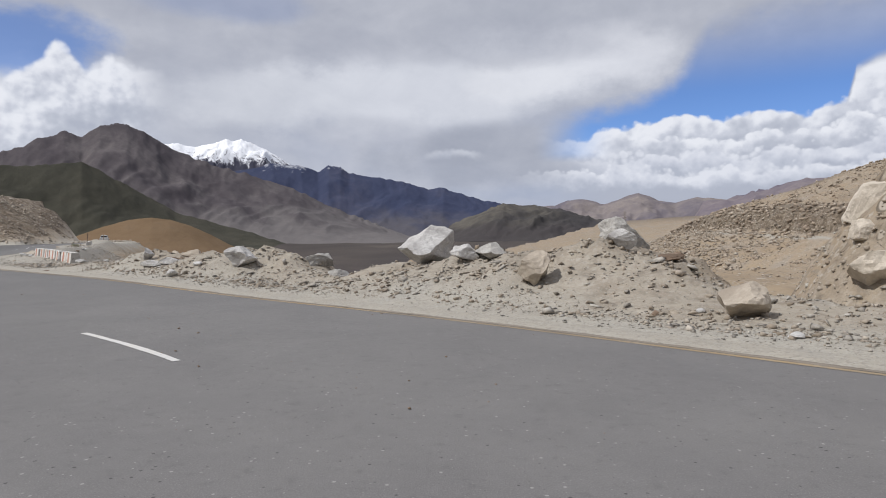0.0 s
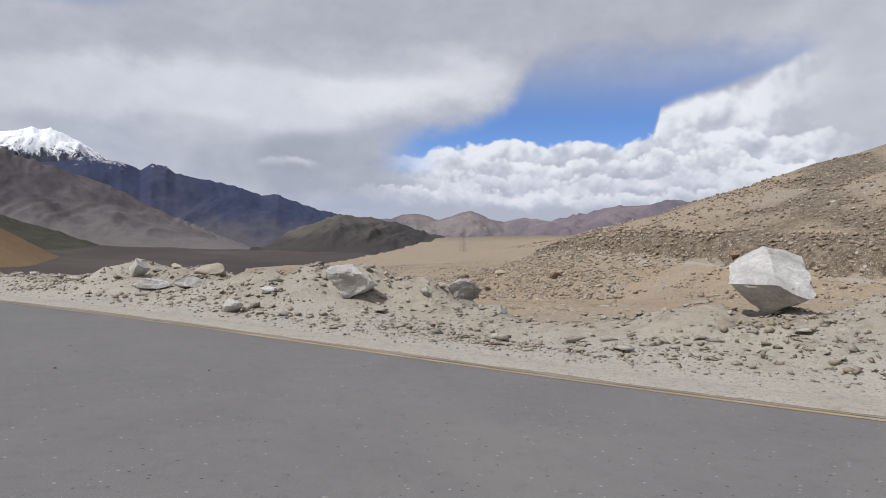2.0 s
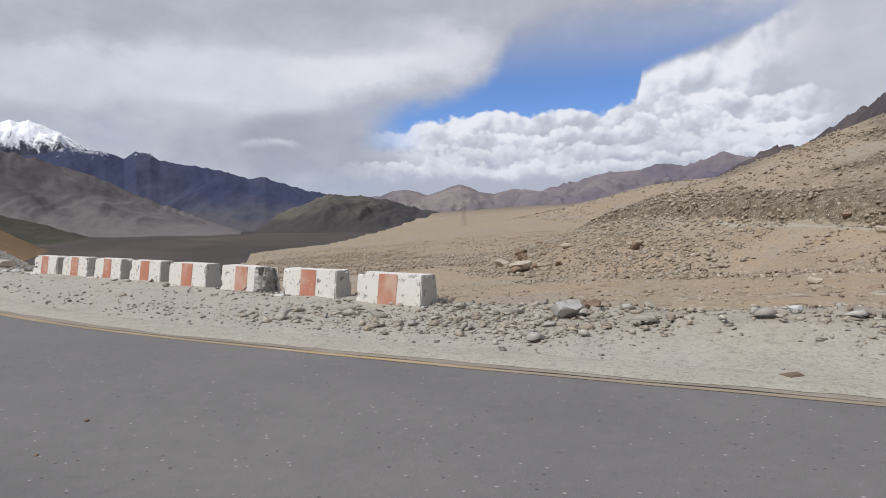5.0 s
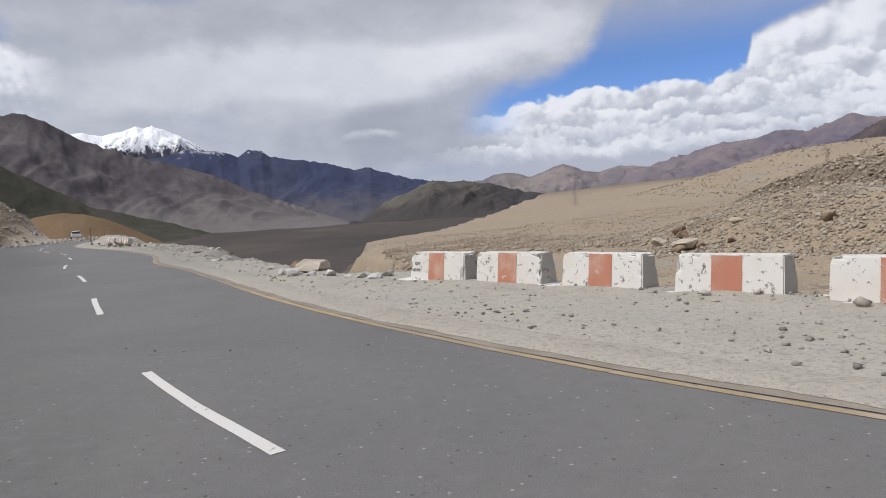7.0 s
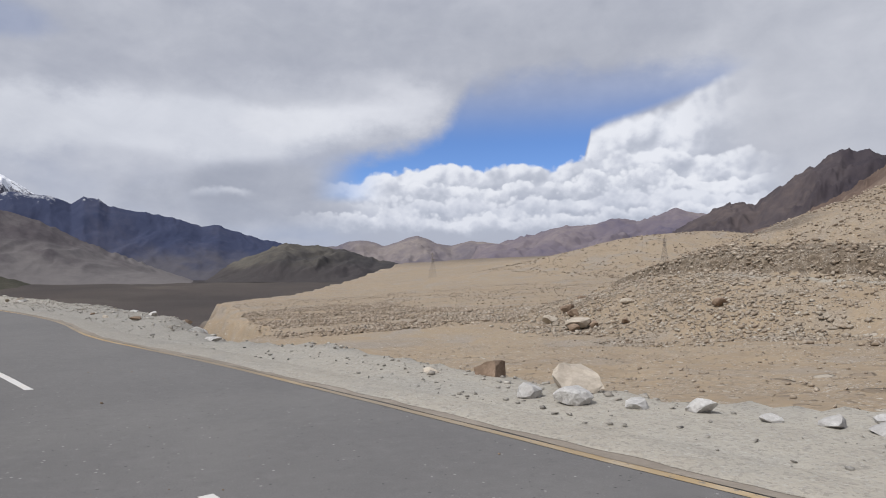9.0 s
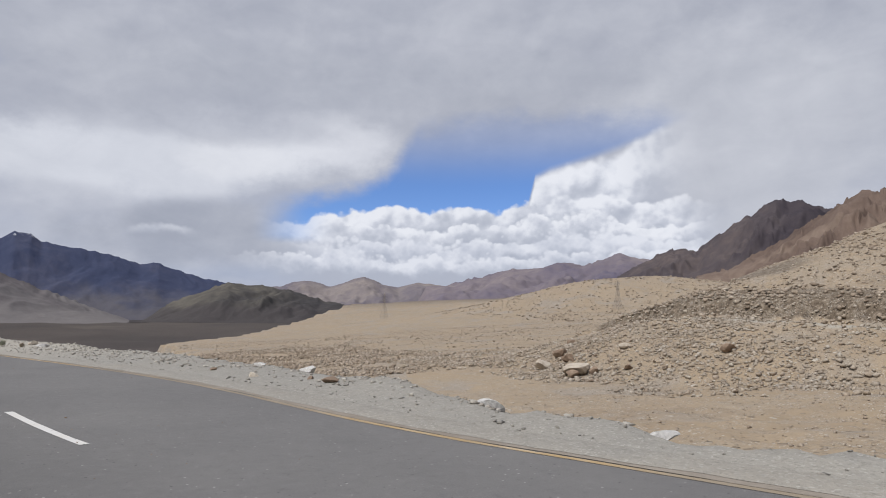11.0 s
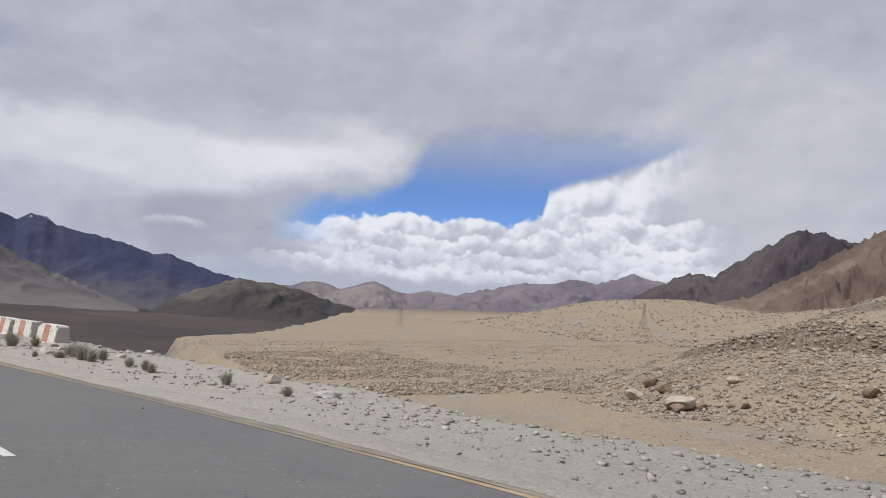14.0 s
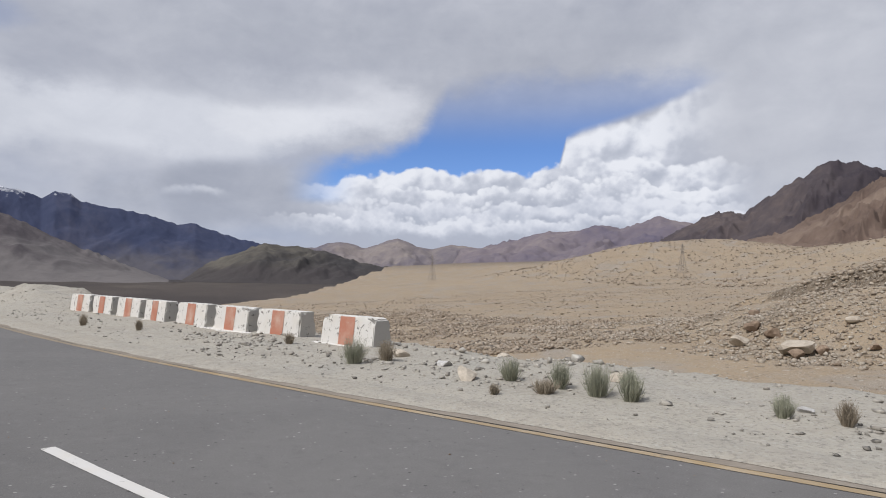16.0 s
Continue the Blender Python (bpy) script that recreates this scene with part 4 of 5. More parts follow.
mountain("scree_mountain", "bare grey-brown scree mountain with a rocky top, cloud shade and sunlit foot in its colour", [(-38, 5.0), (-31.0, 5.8), (-29.0, 6.9), (-27.6, 7.6), (-26.4, 7.2), (-25.2, 8.0), (-23.3, 8.3), (-21.8, 7.5), (-20.2, 6.5), (-17.3, 5.4), (-13.4, 4.4),
         (-10.4, 3.3), (-6.9, 1.7), (-3.2, 0.3), (-0.6, -0.5)], 1850, 2350, -24, SCREE_SUN_SHADE, 17, 0.27, 12, 0.006, 2.0)
mountain("dark_slope", "olive-brown hillside in front of the scree mountain, darkened in colour for shade", [(-40, 4.8), (-31.0, 4.9), (-28.9, 5.1), (-26.4, 5.4), (-23.9, 4.1), (-19.9, 1.7), (-15.0, 0.3), (-10.8, -1.0)],
         1500, 1850, -45, DARK_SLOPE, 23, 0.25, 6, 0.006)
mountain("ochre_spur", "smooth ochre spur running down to the valley", [(-27, -0.2), (-25, 0.6), (-23.2, 1.1), (-21.5, 1.35), (-20.2, 1.2), (-18.7, 0.7), (-17.2, 0.0), (-14.7, -1.4)],
         1150, 1450, -66, OCHRE, 29, 0.10, 2, 0.004, 4.0)
mountain("brown_hills", "eroded brown hills standing in the valley", [(0.2, -0.6), (2.2, 0.7), (4.6, 1.75), (6.4, 2.4), (8.0, 2.15), (9.0, 2.2), (11.7, 1.75), (14.0, 1.0), (17, 0.6), (20, 0.3)],
         2000, 2350, -22, BROWN_HILL, 31, 0.55, 8, 0.009)
mountain("mauve_range", "mauve and buff range along the valley's far side, tinted for haze", [(22, 2.3), (24.3, 2.6), (26.0, 3.1), (28.8, 3.75), (30.6, 3.85), (33.2, 4.4), (34.6, 4.05), (37.6, 5.0), (39.3, 4.6), (42, 4.2), (50, 4)],
         1750, 2500, 5, HAZY_MAUVE, 37, 0.5, 9, 0.007)
mountain("dark_rock_peak", "jagged dark brown rock peak", [(37.2, 3.2), (38.2, 3.7), (41.4, 5.25), (43.2, 5.0), (44.4, 6.0), (46.6, 7.4), (48.8, 8.7), (50.6, 8.5), (52, 7.8), (56, 8)],
         1300, 1650, 20, DARK_ROCK, 41, 0.55, 11, 0.012, 2.5, 0.07)
mountain("rust_slope", "rust and buff rocky mountainside", [(43.0, 3.2), (45.3, 3.6), (48.2, 5.2), (50.4, 6.6), (52.6, 8.0), (54.2, 8.9), (56, 8.9), (60, 10), (66, 11)],
         950, 1300, 18, RUST, 43, 0.55, 10, 0.018, 3.0, 0.07)


# ---- stones ----
def rock_bmesh(seed, size, sub=2, cuts=13, bump_amount=0.14):
    """An angular boulder: a ball flattened by several planes and roughened."""
    rnd = random.Random(seed)
    bm = bmesh.new()
    bmesh.ops.create_icosphere(bm, subdivisions=sub, radius=1.0)
    planes = []
    for _ in range(cuts):
        v = Vector((rnd.gauss(0, 1), rnd.gauss(0, 1), rnd.gauss(0, 1))).normalized()
        planes.append((v, rnd.uniform(0.40, 0.78)))
    off = Vector((rnd.uniform(0, 90), rnd.uniform(0, 90), rnd.uniform(0, 90)))
    for v in bm.verts:
        p = v.co.copy()
        for n, d in planes:
            over = p.dot(n) - d
            if over > 0:
                p -= n * over
        p *= 1 + bump_amount * noise.noise(p * 1.6 + off) + 0.6 * bump_amount * noise.noise(p * 4.3 + off) + 0.35 * bump_amount * noise.noise(p * 11 + off)
        v.co = Vector((p.x * size[0] * 0.68, p.y * size[1] * 0.68, p.z * size[2] * 0.60))
    return bm


def boulder(x, y, size, mat, label, seed, turn=None, sink=0.22, tilt=0.0, sub=4, group=""):
    ob = part("boulder", rock_bmesh(seed, size, sub), mat)
    z = height_at(x, y)
    low = min(v.co.z for v in ob.data.vertices)
    ob.matrix_world = pose(x, y, z - low * (1 - sink) - 0.02, tilt, 0, seed * 47 % 360 if turn is None else turn)
    return tagged(ob, label, "boulder", group)


PALE = "pale grey angular boulder lying on roadside rubble"
boulder(0.80, 14.05, (1.40, 1.2, 1.15), PALE_ROCK, "large pale grey angular boulder balanced on roadside rubble", 4, 35, 0.14, 12)
boulder(1.68, 12.55, (0.62, 0.5, 0.46), PALE_ROCK, PALE, 11, None, 0.15)
boulder(2.25, 12.45, (0.80, 0.6, 0.56), GREY_SLAB, PALE, 25, None, 0.30)
boulder(2.9, 10.4, (0.64, 0.57, 0.66), BUFF_ROCK, "rounded buff boulder half sunk in sandy rubble", 13, None, 0.25)
boulder(-4.7, 18.3, (1.0, 0.8, 0.62), PALE_ROCK, "pale grey wedge-shaped boulder on a gravel mound", 15, 20, 0.34, 14)
boulder(-2.5, 18.9, (0.95, 0.7, 0.5), GREY_SLAB, "grey fractured slab in a rubble heap", 16, 60, 0.62, 20)
boulder(-1.9, 18.5, (0.7, 0.5, 0.45), GREY_SLAB, "grey fractured slab in a rubble heap", 17, 80, 0.55, 25)
boulder(4.95, 11.9, (1.25, 1.0, 0.80), GREY_SLAB, "large grey boulder half buried in sandy rubble", 24, 100, 0.50)
boulder(4.68, 11.0, (0.5, 0.45, 0.42), PALE_ROCK, "white rounded boulder on sandy rubble", 19, None, 0.25)
boulder(5.5, 10.7, (0.75, 0.35, 0.18), BROWN_ROCK, "dark brown flat rock on sandy ground", 20)
boulder(5.4, 7.3, (0.66, 0.62, 0.62), BUFF_ROCK, "buff boulder with a dark shaded face beside the road", 21, 10, 0.2, 15)
for k, (x, y, s, m) in enumerate((
    (4.65, 7.8, 0.17, 1), (5.0, 7.7, 0.16, 0), (4.4, 7.9, 0.16, 2), (5.4, 5.7, 0.22, 0), (-6.9, 18.3, 0.45, 0), (-7.55, 20.9, 0.15, 0), (-7.9, 21.3, 0.30, 2), (-7.6, 21.2, 0.22, 2), (-8.3, 22.4, 0.26, 1),
    (-6.3, 18.8, 0.3, 0), (-13.8, 26.7, 0.46, 0), (-13.4, 23.3, 0.24, 2),
    (-8.15, 20.55, 0.17, 0), (-20.1, 32.5, 0.18, 1), (-20.0, 29.8, 0.13, 1), (-24.1, 41.6, 0.28, 0), (-26.2, 43.6, 0.36, 0), (-26.2, 45.6, 0.50, 2), (-25.8, 44.4, 0.50, 0),
    (-24.4, 41.4, 0.33, 0), (-26.0, 46.6, 0.26, 2), (-26.4, 44.1, 0.30, 0), (-25.7, 43.1, 0.27, 0), (-25.3, 42.7, 0.30, 0), (-24.9, 42.2, 0.18, 0), (-24.6, 41.8, 0.28, 0), (-26.9, 46.1, 0.22, 1), (-29.9, 56.0, 0.58, 0), (-29.6, 52.4, 0.30, 0), (-28.3, 52.8, 0.36, 1), (-30.2, 58.6, 0.33, 2),
    (-33.2, 62.7, 0.16, 2), (-31.7, 59.8, 0.17, 2), (-42.6, 82.0, 0.36, 1), (-42.4, 83.2, 0.26, 0), (-42.7, 84.3, 0.26, 1), (-42.0, 81.1, 0.15, 2),
    (-40.4, 79.1, 0.15, 0), (-41.0, 81.2, 0.26, 1), (-31.6, 58.8, 0.28, 2), (-32.6, 60.9, 0.2, 1), (-40.9, 84.4, 0.35, 1), (-13.1, 27.4, 0.3, 2), (-11.9, 24.9, 0.25, 0),
)):
    mat = (PALE_ROCK, BUFF_ROCK, BROWN_ROCK)[m]
    text = ("pale grey stone lying on the gravel shoulder", "buff stone lying on the gravel shoulder", "dark brown stone lying on the gravel shoulder")[m]
    tagged(boulder(x, y, (s, s * 0.8, s * 0.62), mat, text, 60 + k, None, 0.22, 8, 2, "roadside stones"), "", "stone")
for k, (x, y, size, m, sink) in enumerate(((-8.95, 21.65, (0.55, 0.38, 0.42), 0, 0.2), (-8.7, 21.15, (0.72, 0.45, 0.26), 0, 0.4), (-7.72, 20.6, (0.80, 0.5, 0.34), 0, 0.4),
                                          (-7.45, 21.9, (0.62, 0.45, 0.36), 1, 0.4), (-25.7, 44.3, (1.15, 0.6, 0.45), 1, 0.45), (-31.3, 61.8, (0.66, 0.36, 0.20), 0, 0.25),
                                          (-32.0, 63.7, (0.36, 0.2, 0.14), 0, 0.2), (-38.3, 76.9, (0.30, 0.26, 0.22), 1, 0.35), (-37.75, 74.8, (0.42, 0.2, 0.14), 0, 0.3))):
    mat = (PALE_ROCK, BUFF_ROCK)[m]
    tagged(boulder(x, y, size, mat, ("low pale slab half sunk in the gravel shoulder", "low buff rock half sunk in the gravel shoulder")[m], 180 + k, 150 + 23 * k, sink, 6, 3, "roadside slabs"), "", "rock")
for k, (x, y, s) in enumerate(((32.3, 144.1, 4.6), (33.8, 141.5, 2.2), (30.6, 142.6, 2.0), (32.0, 153.7, 2.9), (35.5, 151.0, 2.4), (46, 124.6, 2.2), (41.4, 143, 1.8),
                               (37.2, 156.2, 2.6), (65.6, 100.8, 1.8), (62.1, 91.0, 1.9), (36.6, 136, 1.8), (44, 163, 2.0), (12, 49.8, 0.9), (5, 39.5, 0.7))):
    boulder(x, y, (s, s * 0.8, s * 0.68), BROWN_ROCK if k % 3 else BUFF_ROCK, "brown boulder lying on the sandy hillside", 120 + k, None, 0.25, 5, 2, "boulders of the hillside")


def outcrop(x, y, size, seed, turn):
    ob = part("rock_outcrop", rock_bmesh(seed, size, 4, 16, 0.12), LIMESTONE)
    ob.matrix_world = pose(x, y, height_at(x, y) - 0.18, 0, 18, turn)
    return tagged(ob, "pale limestone outcrop bedded in a stony bank", "rock outcrop")


outcrop(8.25, 8.8, (1.2, 0.8, 0.8), 202, 60)
outcrop(9.15, 10.2, (1.3, 0.8, 1.1), 205, 75)
outcrop(8.75, 9.6, (0.9, 0.6, 0.6), 206, 20)


def stone_field(name, label, count, seed, pick, mat, smallest, largest, flat=0.62, lean=2.6, level=None):
    """Loose stones, joined into one object."""
    rnd = np.random.RandomState(seed)
    x, y = pick(rnd, count)
    z = on_ground(x, y) if level is None else np.full(len(x), level)
    bases = []
    for k in range(9):
        bm = bmesh.new()
        r3 = random.Random(seed + k)
        for _ in range(7 if k % 3 else 9):
            v = Vector((r3.gauss(0, 1), r3.gauss(0, 1), r3.gauss(0, 1))).normalized() * r3.uniform(0.5, 0.68)
            bm.verts.new((v.x, v.y * 0.85, v.z * flat))
        hull = bmesh.ops.convex_hull(bm, input=bm.verts[:])
        bmesh.ops.delete(bm, geom=[g for g in hull["geom_interior"] if isinstance(g, bmesh.types.BMVert)], context="VERTS")
        bmesh.ops.triangulate(bm, faces=bm.faces[:])
        bm.verts.index_update()
        bm.verts.ensure_lookup_table()
        bases.append((np.array([v.co[:] for v in bm.verts]), np.array([[v.index for v in f.verts] for f in bm.faces])))
        bm.free()
    verts, faces, start = [], [], 0
    size = smallest * (largest / smallest) ** (rnd.rand(len(x)) ** lean)
    for k in range(len(x)):
        co, tri = bases[rnd.randint(9)]
        a = rnd.rand() * 6.28
        c, s = math.cos(a), math.sin(a)
        stretch = rnd.uniform(0.75, 1.3)
        px, py = co[:, 0] * size[k] * stretch, co[:, 1] * size[k]
        verts.append(np.stack([x[k] + c * px - s * py, y[k] + s * px + c * py, z[k] + (co[:, 2] + 0.25 * flat) * size[k]], -1))
        faces.append(tri + start)
        start += len(co)
    co, tri = np.concatenate(verts), np.concatenate(faces)
    me = bpy.data.meshes.new(name)
    me.vertices.add(len(co))
    me.vertices.foreach_set("co", co.astype(np.float32).ravel())
    me.loops.add(tri.size)
    me.loops.foreach_set("vertex_index", tri.astype(np.int32).ravel())
    me.polygons.add(len(tri))
    me.polygons.foreach_set("loop_start", np.arange(0, tri.size, 3, dtype=np.int32))
    me.update(calc_edges=True)
    me.materials.append(mat)
    return tagged(new(name, me), label, "stones", kind="stuff")


def along_edge(low, high, a=-5.0, b=112.0):
    def pick(rnd, count):
        k = rnd.randint(0, len(edge_line), count * 4)
        p = edge_line[k]
        ok = (p[:, 1] > a) & (p[:, 1] < b)
        k = k[ok][:count]
        d = low + (high - low) * rnd.rand(len(k)) ** 1.25
        clump = fractal(edge_s[k] / 4.0, d / 2.0, 2, 7)
        keep = clump > rnd.uniform(-0.9, 0.5, len(k))
        k, d = k[keep], d[keep]
        return edge_line[k, 0] + edge_n[k, 0] * d + rnd.normal(0, 0.15, len(k)), edge_line[k, 1] + edge_n[k, 1] * d + rnd.normal(0, 0.15, len(k))
    return pick


def in_box(x0, x1, y0, y1, test=None):
    def pick(rnd, count):
        x, y = rnd.uniform(x0, x1, count * 3), rnd.uniform(y0, y1, count * 3)
        keep = fractal(x / 18, y / 18, 3, 15) > rnd.uniform(-0.7, 0.8, len(x))
        if test:
            keep &= test(x, y)
        return x[keep][:count], y[keep][:count]
    return pick


def on_cut(x, y):
    w = x - (62 - 0.115 * (np.clip(y, -40, 170) - 90))
    return (w > 2.5) & (w < 12)


def clear_of_road(x, y):
    return road_offset(x[None], y[None])[0] > 7


stone_field("shoulder_pebbles", "small grey pebbles strewn over the road shoulder", 26000, 300, along_edge(0.15, 7.0), STONES_MIXED, 0.016, 0.085)
stone_field("shoulder_stones", "grey broken stones along the shoulder's outer edge", 5200, 310, along_edge(3.4, 10), STONES_GREY, 0.04, 0.22)
stone_field("rubble", "grey and buff rubble heaped beyond the shoulder", 46000, 320, along_edge(1.3, 7.5, -6, 28), STONES_PALE, 0.018, 0.17, 0.55, 2.8)
stone_field("rubble_slabs", "flat pale and grey broken slabs lying in the rubble", 1700, 326, along_edge(1.5, 7, -6, 28), STONES_GREY, 0.10, 0.38, 0.38, 2.4)
stone_field("fine_rubble", "fine grey angular rubble covering the rough ground beyond the shoulder", 30000, 322, along_edge(1.0, 6, -6, 30), STONES_GREY, 0.014, 0.085, 0.5)
stone_field("buff_rubble", "buff sandy rubble heaped beyond the shoulder", 5000, 325, along_edge(3.6, 12, -6, 70), STONES_BROWN, 0.03, 0.2)
stone_field("gully_stones", "brown stones scattered over the sandy gully", 9000, 330, in_box(-30, 40, 22, 130, clear_of_road), STONES_BROWN, 0.04, 0.32)
stone_field("hillside_stones", "brown and buff stones scattered over the hillside", 26000, 340, in_box(24, 128, 50, 215), STONES_BROWN, 0.12, 1.1, 0.6, 2.9)
stone_field("lower_slope_stones", "pale and brown stones strewn over the lower hillside", 15000, 342, in_box(22, 64, 95, 205), STONES_PALE, 0.11, 1.0, 0.6, 2.5)
stone_field("fan_stones", "brown stones scattered over the sandy fan", 13000, 350, in_box(-20, 240, 170, 480), STONES_BROWN, 0.18, 1.1, 0.6, 2.8)
stone_field("fan_edge_stones", "dark brown stones covering the fan's worn edge", 17000, 354, in_box(-16, 42, 165, 320), STONES_BROWN, 0.20, 1.15, 0.6, 2.2)
stone_field("hilltop_stones", "brown stones scattered over the rounded tan hill", 7000, 352, in_box(240, 620, 330, 740), STONES_BROWN, 0.7, 3.2)
stone_field("pale_scree", "pale broken stones in patches on the hillside", 5000, 362, in_box(36, 60, 128, 205), STONES_PALE, 0.10, 0.8)
stone_field("shoulder_chips", "pale broken chips along the gravel shoulder's outer edge", 12000, 368, along_edge(1.6, 5.2, 42, 88), STONES_GREY, 0.016, 0.15, 0.5, 2.8)
stone_field("slope_rubble", "pale stones strewn down the slope below the shoulder", 6500, 364, along_edge(4.0, 13, 38, 82), STONES_GREY, 0.03, 0.26)
stone_field("bank_stones", "buff stones lying on the bank beyond the bend", 5000, 366, in_box(-85, -61, 100, 165), STONES_PALE, 0.1, 0.7)
stone_field("cut_rubble", "dark broken rock in the cut above the old track", 8000, 360, in_box(50, 90, 40, 168, on_cut), STONES_BROWN, 0.2, 1.3, 0.62, 2.2)
stone_field("road_chips", "dark stone chips lying on the asphalt", 1100, 370, along_edge(-7.5, -0.3), BROWN_ROCK, 0.012, 0.045, level=0.0)


# ---- painted concrete blocks ----
BLOCK_L, BLOCK_D, BLOCK_H = 1.42, 0.46, 0.59


def block_body(seed, broken=False):
    """A tapered concrete block with worn edges."""
    bm = bmesh.new()
    bmesh.ops.create_cube(bm, size=1)
    for v in bm.verts:
        top = v.co.z > 0
        v.co.x *= BLOCK_L * (0.98 if top else 1)
        v.co.y *= BLOCK_D * (0.70 if top else 1)
        v.co.z = BLOCK_H if top else 0
    rnd = random.Random(seed)
    off = Vector((rnd.uniform(0, 50), rnd.uniform(0, 50), rnd.uniform(0, 50)))
    bmesh.ops.bevel(bm, geom=bm.edges[:], offset=0.014, segments=2, affect="EDGES")
    long_edges = [e for e in bm.edges if e.calc_length() > 0.1]
    bmesh.ops.subdivide_edges(bm, edges=long_edges, cuts=15, use_grid_fill=True)
    bitten = set()
    for v in bm.verts:
        p = v.co.copy()
        near = ((abs(p.x) > BLOCK_L * 0.47) + (p.z > BLOCK_H - 0.035) + (abs(abs(p.y) - BLOCK_D * (0.5 - 0.15 * p.z / BLOCK_H)) < 0.03) + (p.z < 0.05))
        chip = max(0.0, noise.noise(p * 5.0 + off) - 0.12) * 0.16 if near >= 2 else 0.0
        inward = Vector((-p.x * 0.4, -p.y, (0.25 - p.z) * 0.6)).normalized()
        v.co = p + inward * (0.004 * noise.noise(p * 4.0 + off) + chip)
        if chip > 0.015:
            bitten.add(v)
        if broken:
            reach = (p.x - 0.44 + 0.16 * noise.noise(p * 4.0 + off)) / 0.2 - max(0, p.z - 0.5) * 2
            if reach > 0 and p.y < 0.15:
                deep = min(1.0, reach) * (0.10 + 0.09 * noise.noise(p * 9.0 + off) + 0.05 * noise.noise(p * 19.0 + off))
                v.co += Vector((-0.7, 1.0, -0.25 * (p.z > 0.4))) * deep
                bitten.add(v)
    for f in bm.faces:
        f.smooth = False
        if sum(v in bitten for v in f.verts) >= 3:
            f.material_index = 2
        # end faces take a greyer colour than front and top
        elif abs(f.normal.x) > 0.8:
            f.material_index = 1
    return bm


def block(x, y, turn, seed, label, broken=False, base=-0.03):
    ob = tagged(new("concrete_block"), label, "road block", "row of painted blocks")
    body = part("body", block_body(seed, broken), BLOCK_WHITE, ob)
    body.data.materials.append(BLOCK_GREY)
    body.data.materials.append(CONCRETE)
    bm = bmesh.new()
    lean = BLOCK_D * 0.15 / BLOCK_H
    for face_y in (-1,):
        w, cols, rows = 0.40, 5, 6
        grid = [[bm.verts.new((-w / 2 + w * i / cols + 0.006 * noise.noise((i * 3.1, j * 2.3, seed)),
                               face_y * (BLOCK_D / 2 - lean * (0.02 + 0.565 * j / rows) + 0.007), 0.02 + 0.565 * j / rows)) for i in range(cols + 1)] for j in range(rows + 1)]
        for j in range(rows):
            for i in range(cols):
                bm.faces.new((grid[j][i], grid[j][i + 1], grid[j + 1][i + 1], grid[j + 1][i]))
    part("stripe", bm, BLOCK_RED, ob, "faded red painted stripe")
    bm = bmesh.new()
    box(bm, (BLOCK_L + 0.34, BLOCK_D + 0.12, 0.16), pose(-0.1, 0, 0.02))
    bmesh.ops.bevel(bm, geom=bm.edges[:], offset=0.015, segments=1, affect="EDGES")
    part("footing", bm, BLOCK_WHITE, ob, "whitewash-splashed concrete footing")
    if broken:
        bm = rock_bmesh(seed + 5, (0.24, 0.22, 0.22), 3, 8, 0.3)
        bmesh.ops.translate(bm, verts=bm.verts, vec=(BLOCK_L / 2 - 0.20, -0.17, 0.12))
        part("rubble_core", bm, CONCRETE, ob, "exposed broken rubble core")
    ob.matrix_world = pose(x, y, base, 0, 0, turn)
    return ob


def mark_text(parent, text, x, z, size):
    cu = bpy.data.curves.new("lettering", "FONT")
    cu.body, cu.size, cu.extrude, cu.align_x = text, size, 0.001, "CENTER"
    ob = new("lettering", cu)
    ob.data.materials.append(INK)
    ob.parent = parent
    lean_deg = math.degrees(math.atan(BLOCK_D * 0.15 / BLOCK_H))
    y = -(BLOCK_D / 2 - z * BLOCK_D * 0.15 / BLOCK_H) - 0.012
    ob.matrix_local = pose(x, y, z, 90 - lean_deg, 0, 0)
    return ob


def block_rows():
    white = "whitewashed concrete road block with a faded red stripe"
    starts = ((-16.12, 29.81), (-17.23, 31.45), (-18.36, 33.06), (-19.51, 34.70), (-20.55, 36.32), (-21.62, 37.90), (-22.70, 39.36), (-23.74, 40.64))
    for k, (x, y) in enumerate(starts):
        turn = -54.9 + 1.2 * math.sin(k * 2.4) + (3 if k == 7 else 0)
        a = radians(turn)
        cx = x + math.cos(a) * BLOCK_L / 2 - math.sin(a) * BLOCK_D / 2
        cy = y + math.sin(a) * BLOCK_L / 2 + math.cos(a) * BLOCK_D / 2
        text = {2: "whitewashed concrete road block with a broken corner", 7: "whitewashed concrete road block lettered with a kilometre mark"}.get(k, white)
        ob = block(cx, cy, turn, 400 + k, text, k == 2)
        if k == 7:
            mark_text(ob, "KM", -0.50, 0.36, 0.09)
            mark_text(ob, "407.800", -0.525, 0.25, 0.072)
    for k in range(8):
        x, y = -43.42 - 0.74 * k - (0.16 if k else 0), 86.85 + 1.58 * k + (0.30 if k else -0.15)
        turn = -64.6 + 1.5 * math.sin(k * 1.9) - (7 if k == 4 else 0)
        a = radians(turn)
        cx = x + math.cos(a) * BLOCK_L / 2 - math.sin(a) * BLOCK_D / 2
        cy = y + math.sin(a) * BLOCK_L / 2 + math.cos(a) * BLOCK_D / 2
        block(cx, cy, turn, 420 + k, white)


block_rows()


